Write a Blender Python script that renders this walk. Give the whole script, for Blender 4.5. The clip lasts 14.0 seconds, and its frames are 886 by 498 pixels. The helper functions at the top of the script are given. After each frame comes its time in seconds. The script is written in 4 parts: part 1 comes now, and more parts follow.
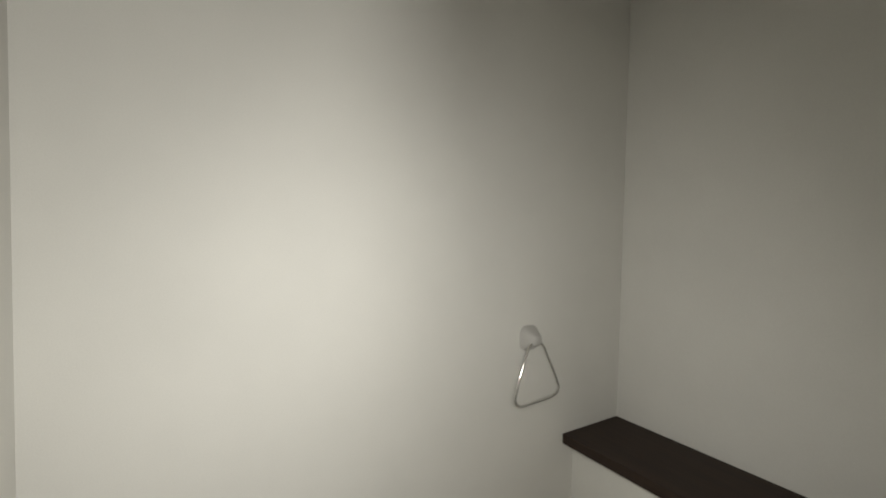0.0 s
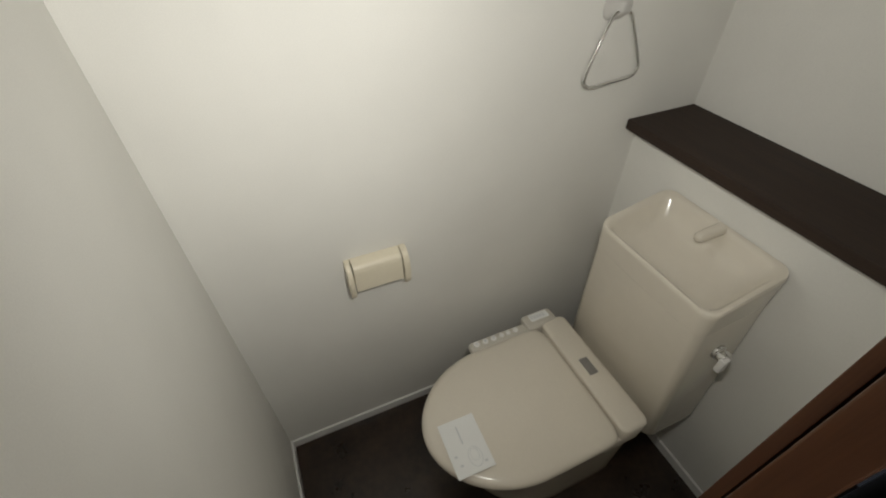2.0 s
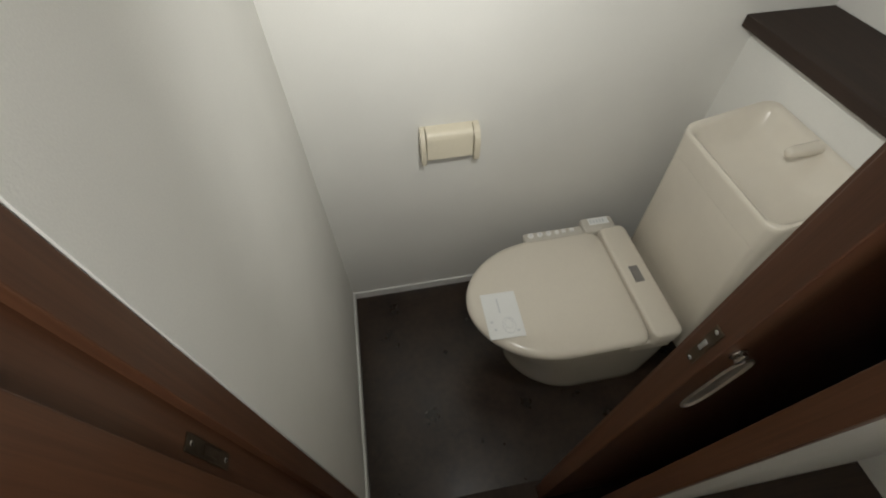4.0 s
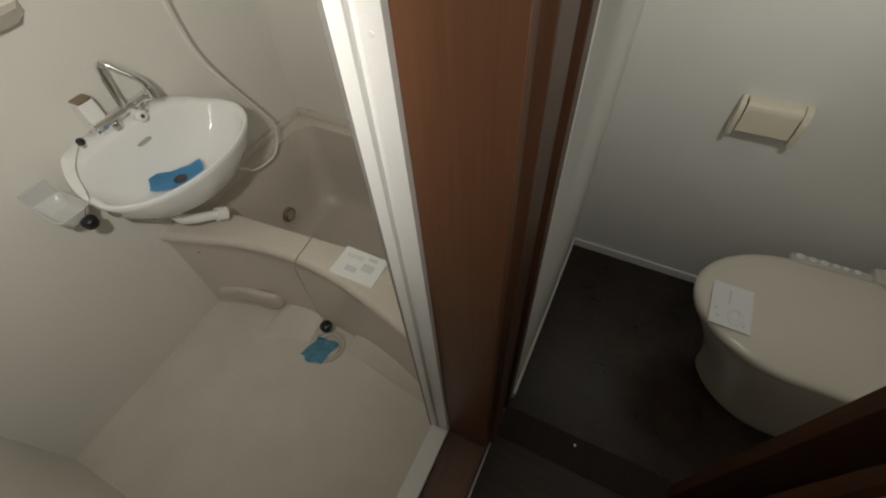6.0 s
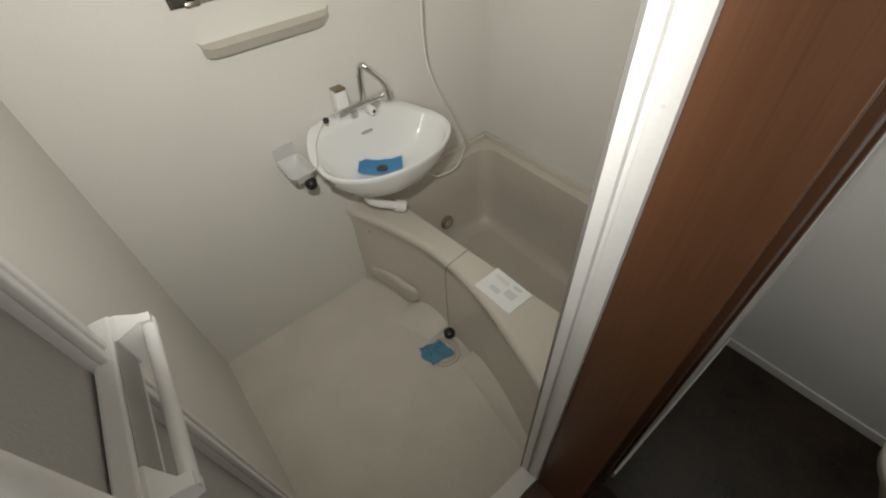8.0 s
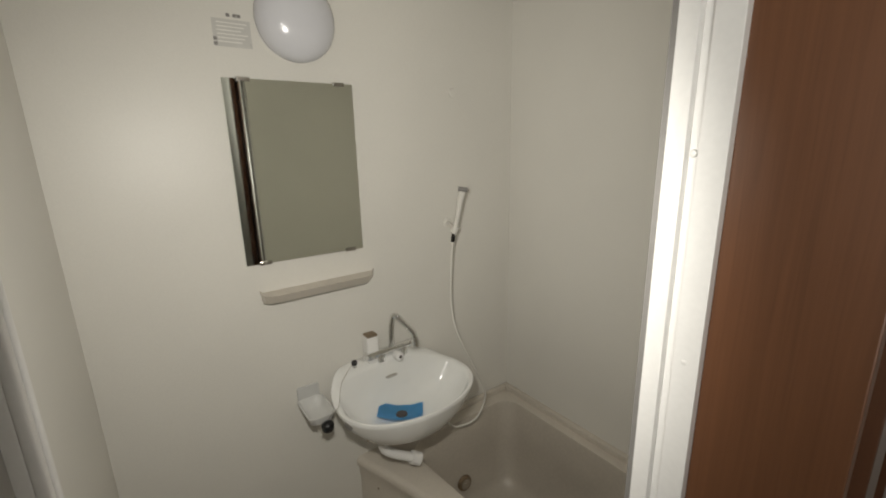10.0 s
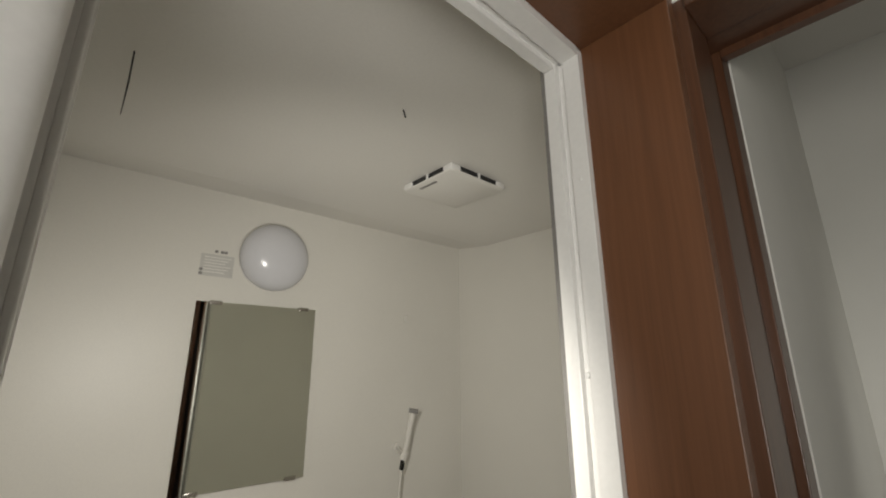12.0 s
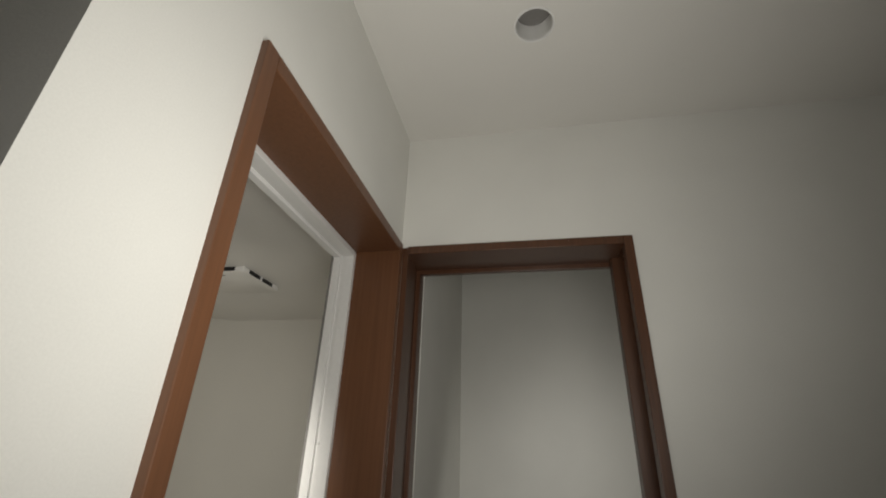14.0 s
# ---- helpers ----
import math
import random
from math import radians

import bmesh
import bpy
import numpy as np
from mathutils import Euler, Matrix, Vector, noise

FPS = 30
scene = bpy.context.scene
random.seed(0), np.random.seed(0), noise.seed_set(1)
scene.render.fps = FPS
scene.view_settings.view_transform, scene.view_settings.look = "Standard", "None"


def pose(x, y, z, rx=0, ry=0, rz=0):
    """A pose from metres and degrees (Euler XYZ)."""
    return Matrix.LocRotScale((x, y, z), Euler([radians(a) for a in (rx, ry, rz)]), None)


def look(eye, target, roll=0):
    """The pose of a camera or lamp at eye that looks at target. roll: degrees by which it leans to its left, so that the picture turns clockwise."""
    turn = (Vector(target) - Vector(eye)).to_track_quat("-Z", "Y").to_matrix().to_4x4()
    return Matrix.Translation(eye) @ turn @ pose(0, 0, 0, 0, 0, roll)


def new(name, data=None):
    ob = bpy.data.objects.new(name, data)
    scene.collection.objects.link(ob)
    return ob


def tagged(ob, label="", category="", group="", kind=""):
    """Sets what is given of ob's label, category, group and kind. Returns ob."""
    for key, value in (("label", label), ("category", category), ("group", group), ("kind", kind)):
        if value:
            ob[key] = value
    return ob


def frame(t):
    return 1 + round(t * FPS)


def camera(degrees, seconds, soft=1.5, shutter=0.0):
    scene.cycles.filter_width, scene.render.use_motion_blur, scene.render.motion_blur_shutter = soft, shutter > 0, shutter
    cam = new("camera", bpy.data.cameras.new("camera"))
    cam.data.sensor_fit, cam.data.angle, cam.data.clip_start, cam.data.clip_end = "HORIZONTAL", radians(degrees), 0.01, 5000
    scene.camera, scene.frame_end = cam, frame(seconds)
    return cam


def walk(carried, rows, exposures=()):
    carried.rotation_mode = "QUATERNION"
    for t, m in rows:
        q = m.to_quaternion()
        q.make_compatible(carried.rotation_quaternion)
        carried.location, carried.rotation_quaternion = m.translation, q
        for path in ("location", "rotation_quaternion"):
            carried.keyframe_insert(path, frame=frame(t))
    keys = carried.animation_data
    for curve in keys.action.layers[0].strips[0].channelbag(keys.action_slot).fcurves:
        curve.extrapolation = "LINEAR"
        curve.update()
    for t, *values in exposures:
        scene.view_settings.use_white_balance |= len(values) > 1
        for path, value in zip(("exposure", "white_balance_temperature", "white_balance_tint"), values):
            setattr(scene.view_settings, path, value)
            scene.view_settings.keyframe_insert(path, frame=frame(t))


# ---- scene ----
cam = camera(92.4, 14.0, soft=2.0)
PATH = [
    (0, (0.233, 0.067, 1.609), (1.287, 1.765, 1.536), 1.1),
    (0.5, (0.25, 0.083, 1.605), (1.215, 1.752, 1.073), 1.1),
    (1, (0.253, 0.088, 1.591), (1.092, 1.669, 0.699), 0.8),
    (1.5, (0.256, 0.101, 1.57), (0.972, 1.565, 0.411), 0.4),
    (2, (0.261, 0.099, 1.562), (0.854, 1.453, 0.215), -0.2),
    (2.5, (0.255, 0.1, 1.551), (0.748, 1.343, 0.064), -0.2),
    (2.7, (0.25, 0.093, 1.544), (0.71, 1.311, 0.026), -0.1),
    (4.8, (0.225, -0.153, 1.51), (0.175, 1.042, -0.093), -2.4),
    (5, (0.193, -0.182, 1.5), (0.061, 1.004, -0.105), -3.0),
    (5.5, (0.142, -0.278, 1.483), (-0.256, 0.864, -0.11), -5.3),
    (6, (0.099, -0.351, 1.5), (-0.515, 0.711, -0.079), -4.9),
    (6.5, (0.069, -0.411, 1.516), (-0.716, 0.561, -0.046), -4.2),
    (7, (0.041, -0.449, 1.535), (-0.893, 0.413, -0.01), -3.8),
    (7.2, (0.04, -0.45, 1.532), (-0.934, 0.379, -0.005), -3.8),
    (9.3, (0.037, -0.462, 1.566), (-1.388, 0.541, 0.567), -1.3),
    (9.5, (0.038, -0.47, 1.564), (-1.435, 0.582, 0.713), -1.4),
    (10, (0.054, -0.495, 1.56), (-1.515, 0.648, 1.076), -1.3),
    (10.5, (0.063, -0.509, 1.559), (-1.546, 0.672, 1.423), -1.2),
    (11, (0.073, -0.507, 1.557), (-1.535, 0.67, 1.725), -1.2),
    (11.5, (0.096, -0.521, 1.558), (-1.453, 0.689, 1.928), -0.7),
    (12, (0.143, -0.548, 1.558), (-1.287, 0.748, 2.084), -0.2),
    (12.5, (0.183, -0.626, 1.555), (-1.02, 0.834, 2.203), 0.1),
    (13, (0.23, -0.744, 1.55), (-0.741, 0.847, 2.276), 1.2),
    (13.5, (0.279, -0.858, 1.552), (-0.414, 0.846, 2.338), 1.8),
    (14, (0.322, -1.01, 1.556), (-0.045, 0.775, 2.38), 1.9),
]
EXPOSURES = [(0, 0.22, 6500, 10), (1.5, 0.35, 6500, 10), (2.7, 0.75, 6500, 10), (4.8, 0.8, 6200, 10), (5.0, 0.65, 6200, 10), (5.5, 0.05, 6350, 10), (6.0, -0.2, 6500, 10), (7.0, 0.15, 6200, 10), (7.2, 0.15, 6200, 10), (9.5, -0.3, 6500, 10), (11.0, -0.35, 6500, 10), (12.0, -0.55, 6500, 10), (12.5, -0.75, 6500, 10), (13.0, -1.1, 6500, 10), (13.5, -1.05, 6500, 10), (14.0, -1.05, 6500, 10)]
walk(cam, [(t, look(e, g, r)) for t, e, g, r in PATH], EXPOSURES)

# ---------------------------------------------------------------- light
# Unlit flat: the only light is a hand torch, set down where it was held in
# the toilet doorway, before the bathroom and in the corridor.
world = bpy.data.worlds.new("world")
scene.world = world
world.use_nodes = True
world.node_tree.nodes["Background"].inputs[0].default_value = (0.5, 0.55, 0.65, 1)
world.node_tree.nodes["Background"].inputs[1].default_value = 0.02


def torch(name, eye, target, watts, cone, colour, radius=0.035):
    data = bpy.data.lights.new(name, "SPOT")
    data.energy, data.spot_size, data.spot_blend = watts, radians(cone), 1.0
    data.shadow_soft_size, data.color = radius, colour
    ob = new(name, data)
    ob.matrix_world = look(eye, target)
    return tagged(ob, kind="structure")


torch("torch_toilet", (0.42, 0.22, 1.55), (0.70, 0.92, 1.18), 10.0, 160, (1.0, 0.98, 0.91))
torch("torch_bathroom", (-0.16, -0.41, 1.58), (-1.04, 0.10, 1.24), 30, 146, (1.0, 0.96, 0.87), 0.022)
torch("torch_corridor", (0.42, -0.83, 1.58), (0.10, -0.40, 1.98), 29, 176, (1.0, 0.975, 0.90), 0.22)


# ---------------------------------------------------------------- materials
def material(name, colour, rough, metal=0.0, spread=0.06, scale=3.0, grain=60.0, bump=0.05, dirt=0.0, coat=0.0, trans=0.0):
    """A procedural surface with broad blotches, fine grain, uneven gloss and slight relief."""
    m = bpy.data.materials.new(name)
    m.use_nodes = True
    nt = m.node_tree
    b = nt.nodes["Principled BSDF"]
    b.inputs["Roughness"].default_value = rough
    b.inputs["Metallic"].default_value = metal
    b.inputs["Coat Weight"].default_value = coat
    b.inputs["Transmission Weight"].default_value = trans
    co = nt.nodes.new("ShaderNodeTexCoord")
    big = nt.nodes.new("ShaderNodeTexNoise")
    big.inputs["Scale"].default_value, big.inputs["Detail"].default_value = scale, 5
    fine = nt.nodes.new("ShaderNodeTexNoise")
    fine.inputs["Scale"].default_value, fine.inputs["Detail"].default_value = grain, 3
    nt.links.new(co.outputs["Object"], big.inputs["Vector"])
    nt.links.new(co.outputs["Object"], fine.inputs["Vector"])
    mix = nt.nodes.new("ShaderNodeMath")
    mix.operation = "MULTIPLY_ADD"
    mix.inputs[1].default_value = 0.6
    nt.links.new(big.outputs["Fac"], mix.inputs[0])
    half = nt.nodes.new("ShaderNodeMath")
    half.operation = "MULTIPLY"
    half.inputs[1].default_value = 0.4
    nt.links.new(fine.outputs["Fac"], half.inputs[0])
    nt.links.new(half.outputs[0], mix.inputs[2])
    ramp = nt.nodes.new("ShaderNodeValToRGB")
    e = ramp.color_ramp.elements
    e[0].position, e[1].position = 0.34, 0.66
    e[0].color = (*[max(0, c * (1 - spread - dirt)) for c in colour], 1)
    e[1].color = (*[min(1, c * (1 + spread)) for c in colour], 1)
    nt.links.new(mix.outputs[0], ramp.inputs["Fac"])
    nt.links.new(ramp.outputs["Color"], b.inputs["Base Color"])
    rr = nt.nodes.new("ShaderNodeMapRange")
    rr.inputs["To Min"].default_value, rr.inputs["To Max"].default_value = max(0.02, rough - 0.08), min(1, rough + 0.08)
    nt.links.new(big.outputs["Fac"], rr.inputs["Value"])
    nt.links.new(rr.outputs["Result"], b.inputs["Roughness"])
    if bump:
        bp = nt.nodes.new("ShaderNodeBump")
        bp.inputs["Strength"].default_value, bp.inputs["Distance"].default_value = bump, 0.002
        nt.links.new(fine.outputs["Fac"], bp.inputs["Height"])
        nt.links.new(bp.outputs["Normal"], b.inputs["Normal"])
    return m


def wood(name, dark, light, rough, stretch=(70, 70, 1.6), coat=0.04):
    """Veneer with grain along the object's z axis (or as stretched)."""
    m = material(name, light, rough, coat=coat)
    nt = m.node_tree
    b = nt.nodes["Principled BSDF"]
    co = nt.nodes.new("ShaderNodeTexCoord")
    mp = nt.nodes.new("ShaderNodeMapping")
    mp.inputs["Scale"].default_value = stretch
    nt.links.new(co.outputs["Object"], mp.inputs["Vector"])
    no = nt.nodes.new("ShaderNodeTexNoise")
    no.inputs["Scale"].default_value, no.inputs["Detail"].default_value, no.inputs["Roughness"].default_value = 2.2, 8, 0.65
    no.inputs["Distortion"].default_value = 0.6
    nt.links.new(mp.outputs["Vector"], no.inputs["Vector"])
    ramp = nt.nodes.new("ShaderNodeValToRGB")
    e = ramp.color_ramp.elements
    e[0].position, e[1].position = 0.3, 0.72
    e[0].color, e[1].color = (*dark, 1), (*light, 1)
    nt.links.new(no.outputs["Fac"], ramp.inputs["Fac"])
    nt.links.new(ramp.outputs["Color"], b.inputs["Base Color"])
    bp = nt.nodes.new("ShaderNodeBump")
    bp.inputs["Strength"].default_value, bp.inputs["Distance"].default_value = 0.08, 0.001
    nt.links.new(no.outputs["Fac"], bp.inputs["Height"])
    nt.links.new(bp.outputs["Normal"], b.inputs["Normal"])
    return m


M_PAPER = material("white_wallpaper", (0.78, 0.77, 0.73), 0.8, spread=0.03, scale=4, grain=420, bump=0.12, dirt=0.02)
M_CEIL = material("ceiling_paper", (0.76, 0.74, 0.70), 0.85, spread=0.03, scale=3, grain=400, bump=0.1)
M_BATHWALL = material("bath_wall_panel", (0.72, 0.70, 0.65), 0.42, spread=0.025, scale=2.5, grain=300, bump=0.05, dirt=0.02)
M_BATHCEIL = material("bath_ceiling_panel", (0.78, 0.76, 0.72), 0.5, spread=0.03, scale=2.5, grain=160, bump=0.05)
M_BATHFLOOR = material("bath_floor_resin", (0.66, 0.62, 0.55), 0.45, spread=0.05, scale=5, grain=180, bump=0.15, dirt=0.04)
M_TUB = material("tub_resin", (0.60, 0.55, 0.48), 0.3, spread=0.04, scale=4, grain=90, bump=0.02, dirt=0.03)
# same tub resin in a darker tone: shade inside the tub put into colour
M_TUBSHADE = material("tub_resin_shaded", (0.52, 0.475, 0.41), 0.35, spread=0.05, scale=4, grain=90, bump=0.02, dirt=0.05)
M_CERAMIC = material("white_ceramic", (0.82, 0.82, 0.80), 0.12, spread=0.015, scale=5, grain=30, bump=0.0, coat=0.4)
M_IVORY = material("ivory_ceramic", (0.70, 0.65, 0.56), 0.18, spread=0.02, scale=5, grain=30, bump=0.0, coat=0.3)
M_IVPLASTIC = material("ivory_plastic", (0.70, 0.65, 0.56), 0.2, spread=0.02, scale=6, grain=120, bump=0.03)
M_ARM = material("grey_ivory_plastic", (0.56, 0.53, 0.47), 0.3, spread=0.02, scale=6, grain=120, bump=0.02)
M_CREAM = material("cream_plastic", (0.74, 0.68, 0.54), 0.4, spread=0.03, scale=8, grain=120, bump=0.03)
M_WHITEPL = material("white_plastic", (0.80, 0.79, 0.77), 0.35, spread=0.02, scale=8, grain=120, bump=0.02)
M_ALU = material("white_painted_aluminium", (0.84, 0.83, 0.81), 0.32, spread=0.02, scale=6, grain=150, bump=0.02, dirt=0.03)
M_ALUSILVER = material("brushed_aluminium", (0.62, 0.62, 0.60), 0.35, metal=0.9, spread=0.06, scale=10, grain=300, bump=0.05)
M_CHROME = material("chrome", (0.80, 0.80, 0.79), 0.08, metal=1.0, spread=0.03, scale=20, grain=80, bump=0.0)
M_STEEL = material("worn_steel", (0.55, 0.52, 0.48), 0.25, metal=1.0, spread=0.12, scale=30, grain=150, bump=0.03)
M_RUST = material("tarnished_brass", (0.28, 0.21, 0.14), 0.4, metal=0.6, spread=0.25, scale=40, grain=180, bump=0.1)
M_PULL = material("satin_worn_steel", (0.55, 0.50, 0.44), 0.45, metal=0.6, spread=0.10, scale=40, grain=160, bump=0.03)
M_DARKBRASS = material("dark_worn_brass", (0.10, 0.075, 0.05), 0.4, metal=0.7, spread=0.25, scale=40, grain=180, bump=0.1)
M_BLACK = material("black_rubber", (0.012, 0.012, 0.013), 0.35, spread=0.2, scale=20, grain=120, bump=0.05)
M_DARKTRIM = material("black_gloss_trim", (0.012, 0.011, 0.010), 0.12, spread=0.2, scale=10, grain=60, bump=0.0)
M_MOUNT = material("frosted_grey_plastic", (0.50, 0.49, 0.47), 0.3, spread=0.03, scale=10, grain=100, bump=0.02)
M_GREYSTRIP = material("satin_grey_strip", (0.42, 0.42, 0.41), 0.4, metal=0.3, spread=0.05, scale=20, grain=200, bump=0.03)
M_GREYPL = material("grey_plastic", (0.22, 0.21, 0.20), 0.4, spread=0.06, scale=10, grain=100, bump=0.03)
M_BLUE = material("blue_plastic_film", (0.13, 0.43, 0.74), 0.35, spread=0.10, scale=18, grain=90, bump=0.15)
M_TEAL = material("blue_tape", (0.20, 0.50, 0.68), 0.45, spread=0.14, scale=25, grain=90, bump=0.3)
M_LABEL = material("label_paper", (0.80, 0.81, 0.80), 0.45, spread=0.02, scale=10, grain=200, bump=0.02)
M_FILMLABEL = material("film_label", (0.56, 0.55, 0.52), 0.3, spread=0.03, scale=20, grain=200, bump=0.0)
M_INK = material("printed_ink", (0.62, 0.64, 0.65), 0.6, spread=0.05, bump=0.0)
M_DARKINK = material("dark_ink", (0.06, 0.05, 0.05), 0.6, spread=0.05, bump=0.0)
M_GLOBE = material("opal_globe", (0.60, 0.60, 0.63), 0.18, spread=0.015, scale=5, grain=60, bump=0.0, coat=0.3)
M_CLEAR = material("clear_plastic", (0.86, 0.86, 0.84), 0.22, spread=0.02, trans=0.35, bump=0.0)
M_RESINPANE = material("frosted_resin_pane", (0.42, 0.41, 0.39), 0.5, spread=0.04, scale=6, grain=260, bump=0.3)
M_WOOD = wood("brown_door_veneer", (0.120, 0.050, 0.022), (0.168, 0.071, 0.032), 0.42)
M_WOODDARK = wood("dark_brown_veneer", (0.070, 0.029, 0.014), (0.120, 0.050, 0.024), 0.40)
M_WOODSILL = wood("brown_sill_veneer", (0.085, 0.040, 0.024), (0.15, 0.068, 0.040), 0.4, stretch=(30, 1.5, 30))
M_BOARD = wood("dark_ledge_board", (0.016, 0.008, 0.004), (0.034, 0.017, 0.009), 0.72, stretch=(30, 1.5, 30), coat=0.0)
M_FLOORWOOD = wood("dark_wood_flooring", (0.020, 0.012, 0.008), (0.052, 0.030, 0.020), 0.38, stretch=(1.5, 24, 24))
M_VINYL = material("dark_vinyl_floor", (0.030, 0.0180, 0.0115), 0.30, spread=0.5, scale=9, grain=46, bump=0.15)
M_MIRROR = bpy.data.materials.new("mirror_glass")
M_MIRROR.use_nodes = True
_b = M_MIRROR.node_tree.nodes["Principled BSDF"]
_b.inputs["Base Color"].default_value = (0.93, 0.96, 0.88, 1)
_b.inputs["Metallic"].default_value, _b.inputs["Roughness"].default_value = 1.0, 0.03


# ---------------------------------------------------------------- mesh helpers
def link(name, bm, mat, smooth=None):
    bmesh.ops.recalc_face_normals(bm, faces=bm.faces)
    me = bpy.data.meshes.new(name)
    bm.to_mesh(me)
    bm.free()
    me.materials.append(mat)
    if smooth is not None:
        me.polygons.foreach_set("use_smooth", [True] * len(me.polygons))
        me.set_sharp_from_angle(angle=radians(smooth))
    return new(name, me)


def part(name, bm, mat, parent, label="", smooth=20):
    ob = link(name, bm, mat, smooth)
    ob.parent = parent
    return tagged(ob, label)


def thing(name, x, y, z, label, category, group=""):
    ob = new(name)
    ob.location = (x, y, z)
    ob.empty_display_size = 0.05
    bpy.context.view_layer.update()
    return tagged(ob, label, category, group)


def box(x0, x1, y0, y1, z0, z1, bevel=0.0, seg=2):
    bm = bmesh.new()
    bmesh.ops.create_cube(bm, size=1)
    for v in bm.verts:
        v.co = ((x0 + x1) / 2 + v.co.x * (x1 - x0), (y0 + y1) / 2 + v.co.y * (y1 - y0), (z0 + z1) / 2 + v.co.z * (z1 - z0))
    if bevel:
        bmesh.ops.bevel(bm, geom=bm.edges[:], offset=bevel, segments=seg, affect="EDGES", profile=0.5)
    return bm


def merge(*bms):
    out = bmesh.new()
    for b in bms:
        me = bpy.data.meshes.new("tmp")
        b.to_mesh(me)
        b.free()
        out.from_mesh(me)
        bpy.data.meshes.remove(me)
    return out


def structure(name, bm, mat, label="", parent=None, smooth=18):
    ob = link(name, bm, mat, smooth)
    if parent:
        ob.parent = parent
    return tagged(ob, label, kind="structure")


def tube(points, radius, sides=10, close=False):
    """A round bar along points; radius may be a list."""
    bm = bmesh.new()
    pts = [Vector(p) for p in points]
    n = len(pts)
    rings = []
    ref = None
    for i, p in enumerate(pts):
        a = pts[i - 1] if (i > 0 or close) else p
        b = pts[(i + 1) % n] if (i < n - 1 or close) else p
        d = (b - a).normalized()
        if ref is None:
            ref = d.orthogonal().normalized()
        ref = (ref - d * ref.dot(d)).normalized()
        side = d.cross(ref)
        r = radius[i] if isinstance(radius, (list, tuple)) else radius
        rings.append([bm.verts.new(p + (ref * math.cos(k * math.tau / sides) + side * math.sin(k * math.tau / sides)) * r) for k in range(sides)])
    for i in range(n if close else n - 1):
        a, b = rings[i], rings[(i + 1) % n]
        if i == n - 1:
            off = min(range(sides), key=lambda o: (a[0].co - b[o].co).length)
            b = b[off:] + b[:off]
        for k in range(sides):
            bm.faces.new((a[k], a[(k + 1) % sides], b[(k + 1) % sides], b[k]))
    if not close:
        bm.faces.new(rings[0][::-1])
        bm.faces.new(rings[-1])
    return bm


def smooth_line(points, steps=6, close=False):
    """Catmull-Rom through points."""
    p = [Vector(q) for q in points]
    n = len(p)
    out = []
    for i in range(n if close else n - 1):
        a, b, c, d = (p[(i - 1) % n] if (close or i) else p[0]), p[i], p[(i + 1) % n], (p[(i + 2) % n] if (close or i < n - 2) else p[-1])
        for s in range(steps):
            t = s / steps
            out.append(0.5 * ((2 * b) + (c - a) * t + (2 * a - 5 * b + 4 * c - d) * t * t + (3 * b - a - 3 * c + d) * t ** 3))
    if not close:
        out.append(p[-1])
    return out


def loft(rings, cap=True):
    """Skin closed rings of equal length."""
    bm = bmesh.new()
    rows = [[bm.verts.new(v) for v in r] for r in rings]
    n = len(rows[0])
    for a, b in zip(rows, rows[1:]):
        for k in range(n):
            bm.faces.new((a[k], a[(k + 1) % n], b[(k + 1) % n], b[k]))
    if cap:
        bm.faces.new(rows[0][::-1])
        bm.faces.new(rows[-1])
    return bm


def rounded(cx, cy, hx, hy, r, z, n=6):
    """A rounded rectangle ring."""
    out = []
    for sx, sy, a0 in ((1, 1, 0), (-1, 1, 90), (-1, -1, 180), (1, -1, 270)):
        for k in range(n + 1):
            a = radians(a0 + 90 * k / n)
            out.append((cx + sx * (hx - r) + r * math.cos(a), cy + sy * (hy - r) + r * math.sin(a), z))
    return out


def disc(centre, axis, radius, depth, bevel=0.0, sides=32):
    """A short cylinder from centre along axis, with a rounded far edge."""
    c, d = Vector(centre), Vector(axis).normalized()
    u = d.orthogonal().normalized()
    v = d.cross(u)
    prof = [(0, radius)] + [(depth - bevel + bevel * math.sin(radians(a)), radius - bevel + bevel * math.cos(radians(a))) for a in (0, 30, 60, 90)]
    return loft([[c + d * h + (u * math.cos(k * math.tau / sides) + v * math.sin(k * math.tau / sides)) * r for k in range(sides)] for h, r in prof])


# ---------------------------------------------------------------- structure: corridor
CEIL = 2.39
structure("floor", box(-0.0, 1.75, -2.75, 0.1, -0.12, 0.0), M_FLOORWOOD, "dark brown wood-grain corridor flooring")
DLX, DLY, DLR = 0.372, -0.345, 0.040


def holed_ceiling():
    bm = bmesh.new()
    outer = [bm.verts.new((x, y, CEIL)) for x, y in ((-1.7, -2.75), (1.75, -2.75), (1.75, 1.05), (-1.7, 1.05))]
    hole = [bm.verts.new((DLX + DLR * math.cos(k * math.tau / 40), DLY + DLR * math.sin(k * math.tau / 40), CEIL)) for k in range(40)]
    edges = [bm.edges.new((r[k], r[(k + 1) % len(r)])) for r in (outer, hole) for k in range(len(r))]
    bmesh.ops.triangle_fill(bm, use_beauty=True, edges=edges)
    top = [bm.verts.new((v.co.x, v.co.y, CEIL + 0.1)) for v in outer]
    bm.faces.new(top)
    for k in range(4):
        bm.faces.new((outer[k], outer[(k + 1) % 4], top[(k + 1) % 4], top[k]))
    return bm


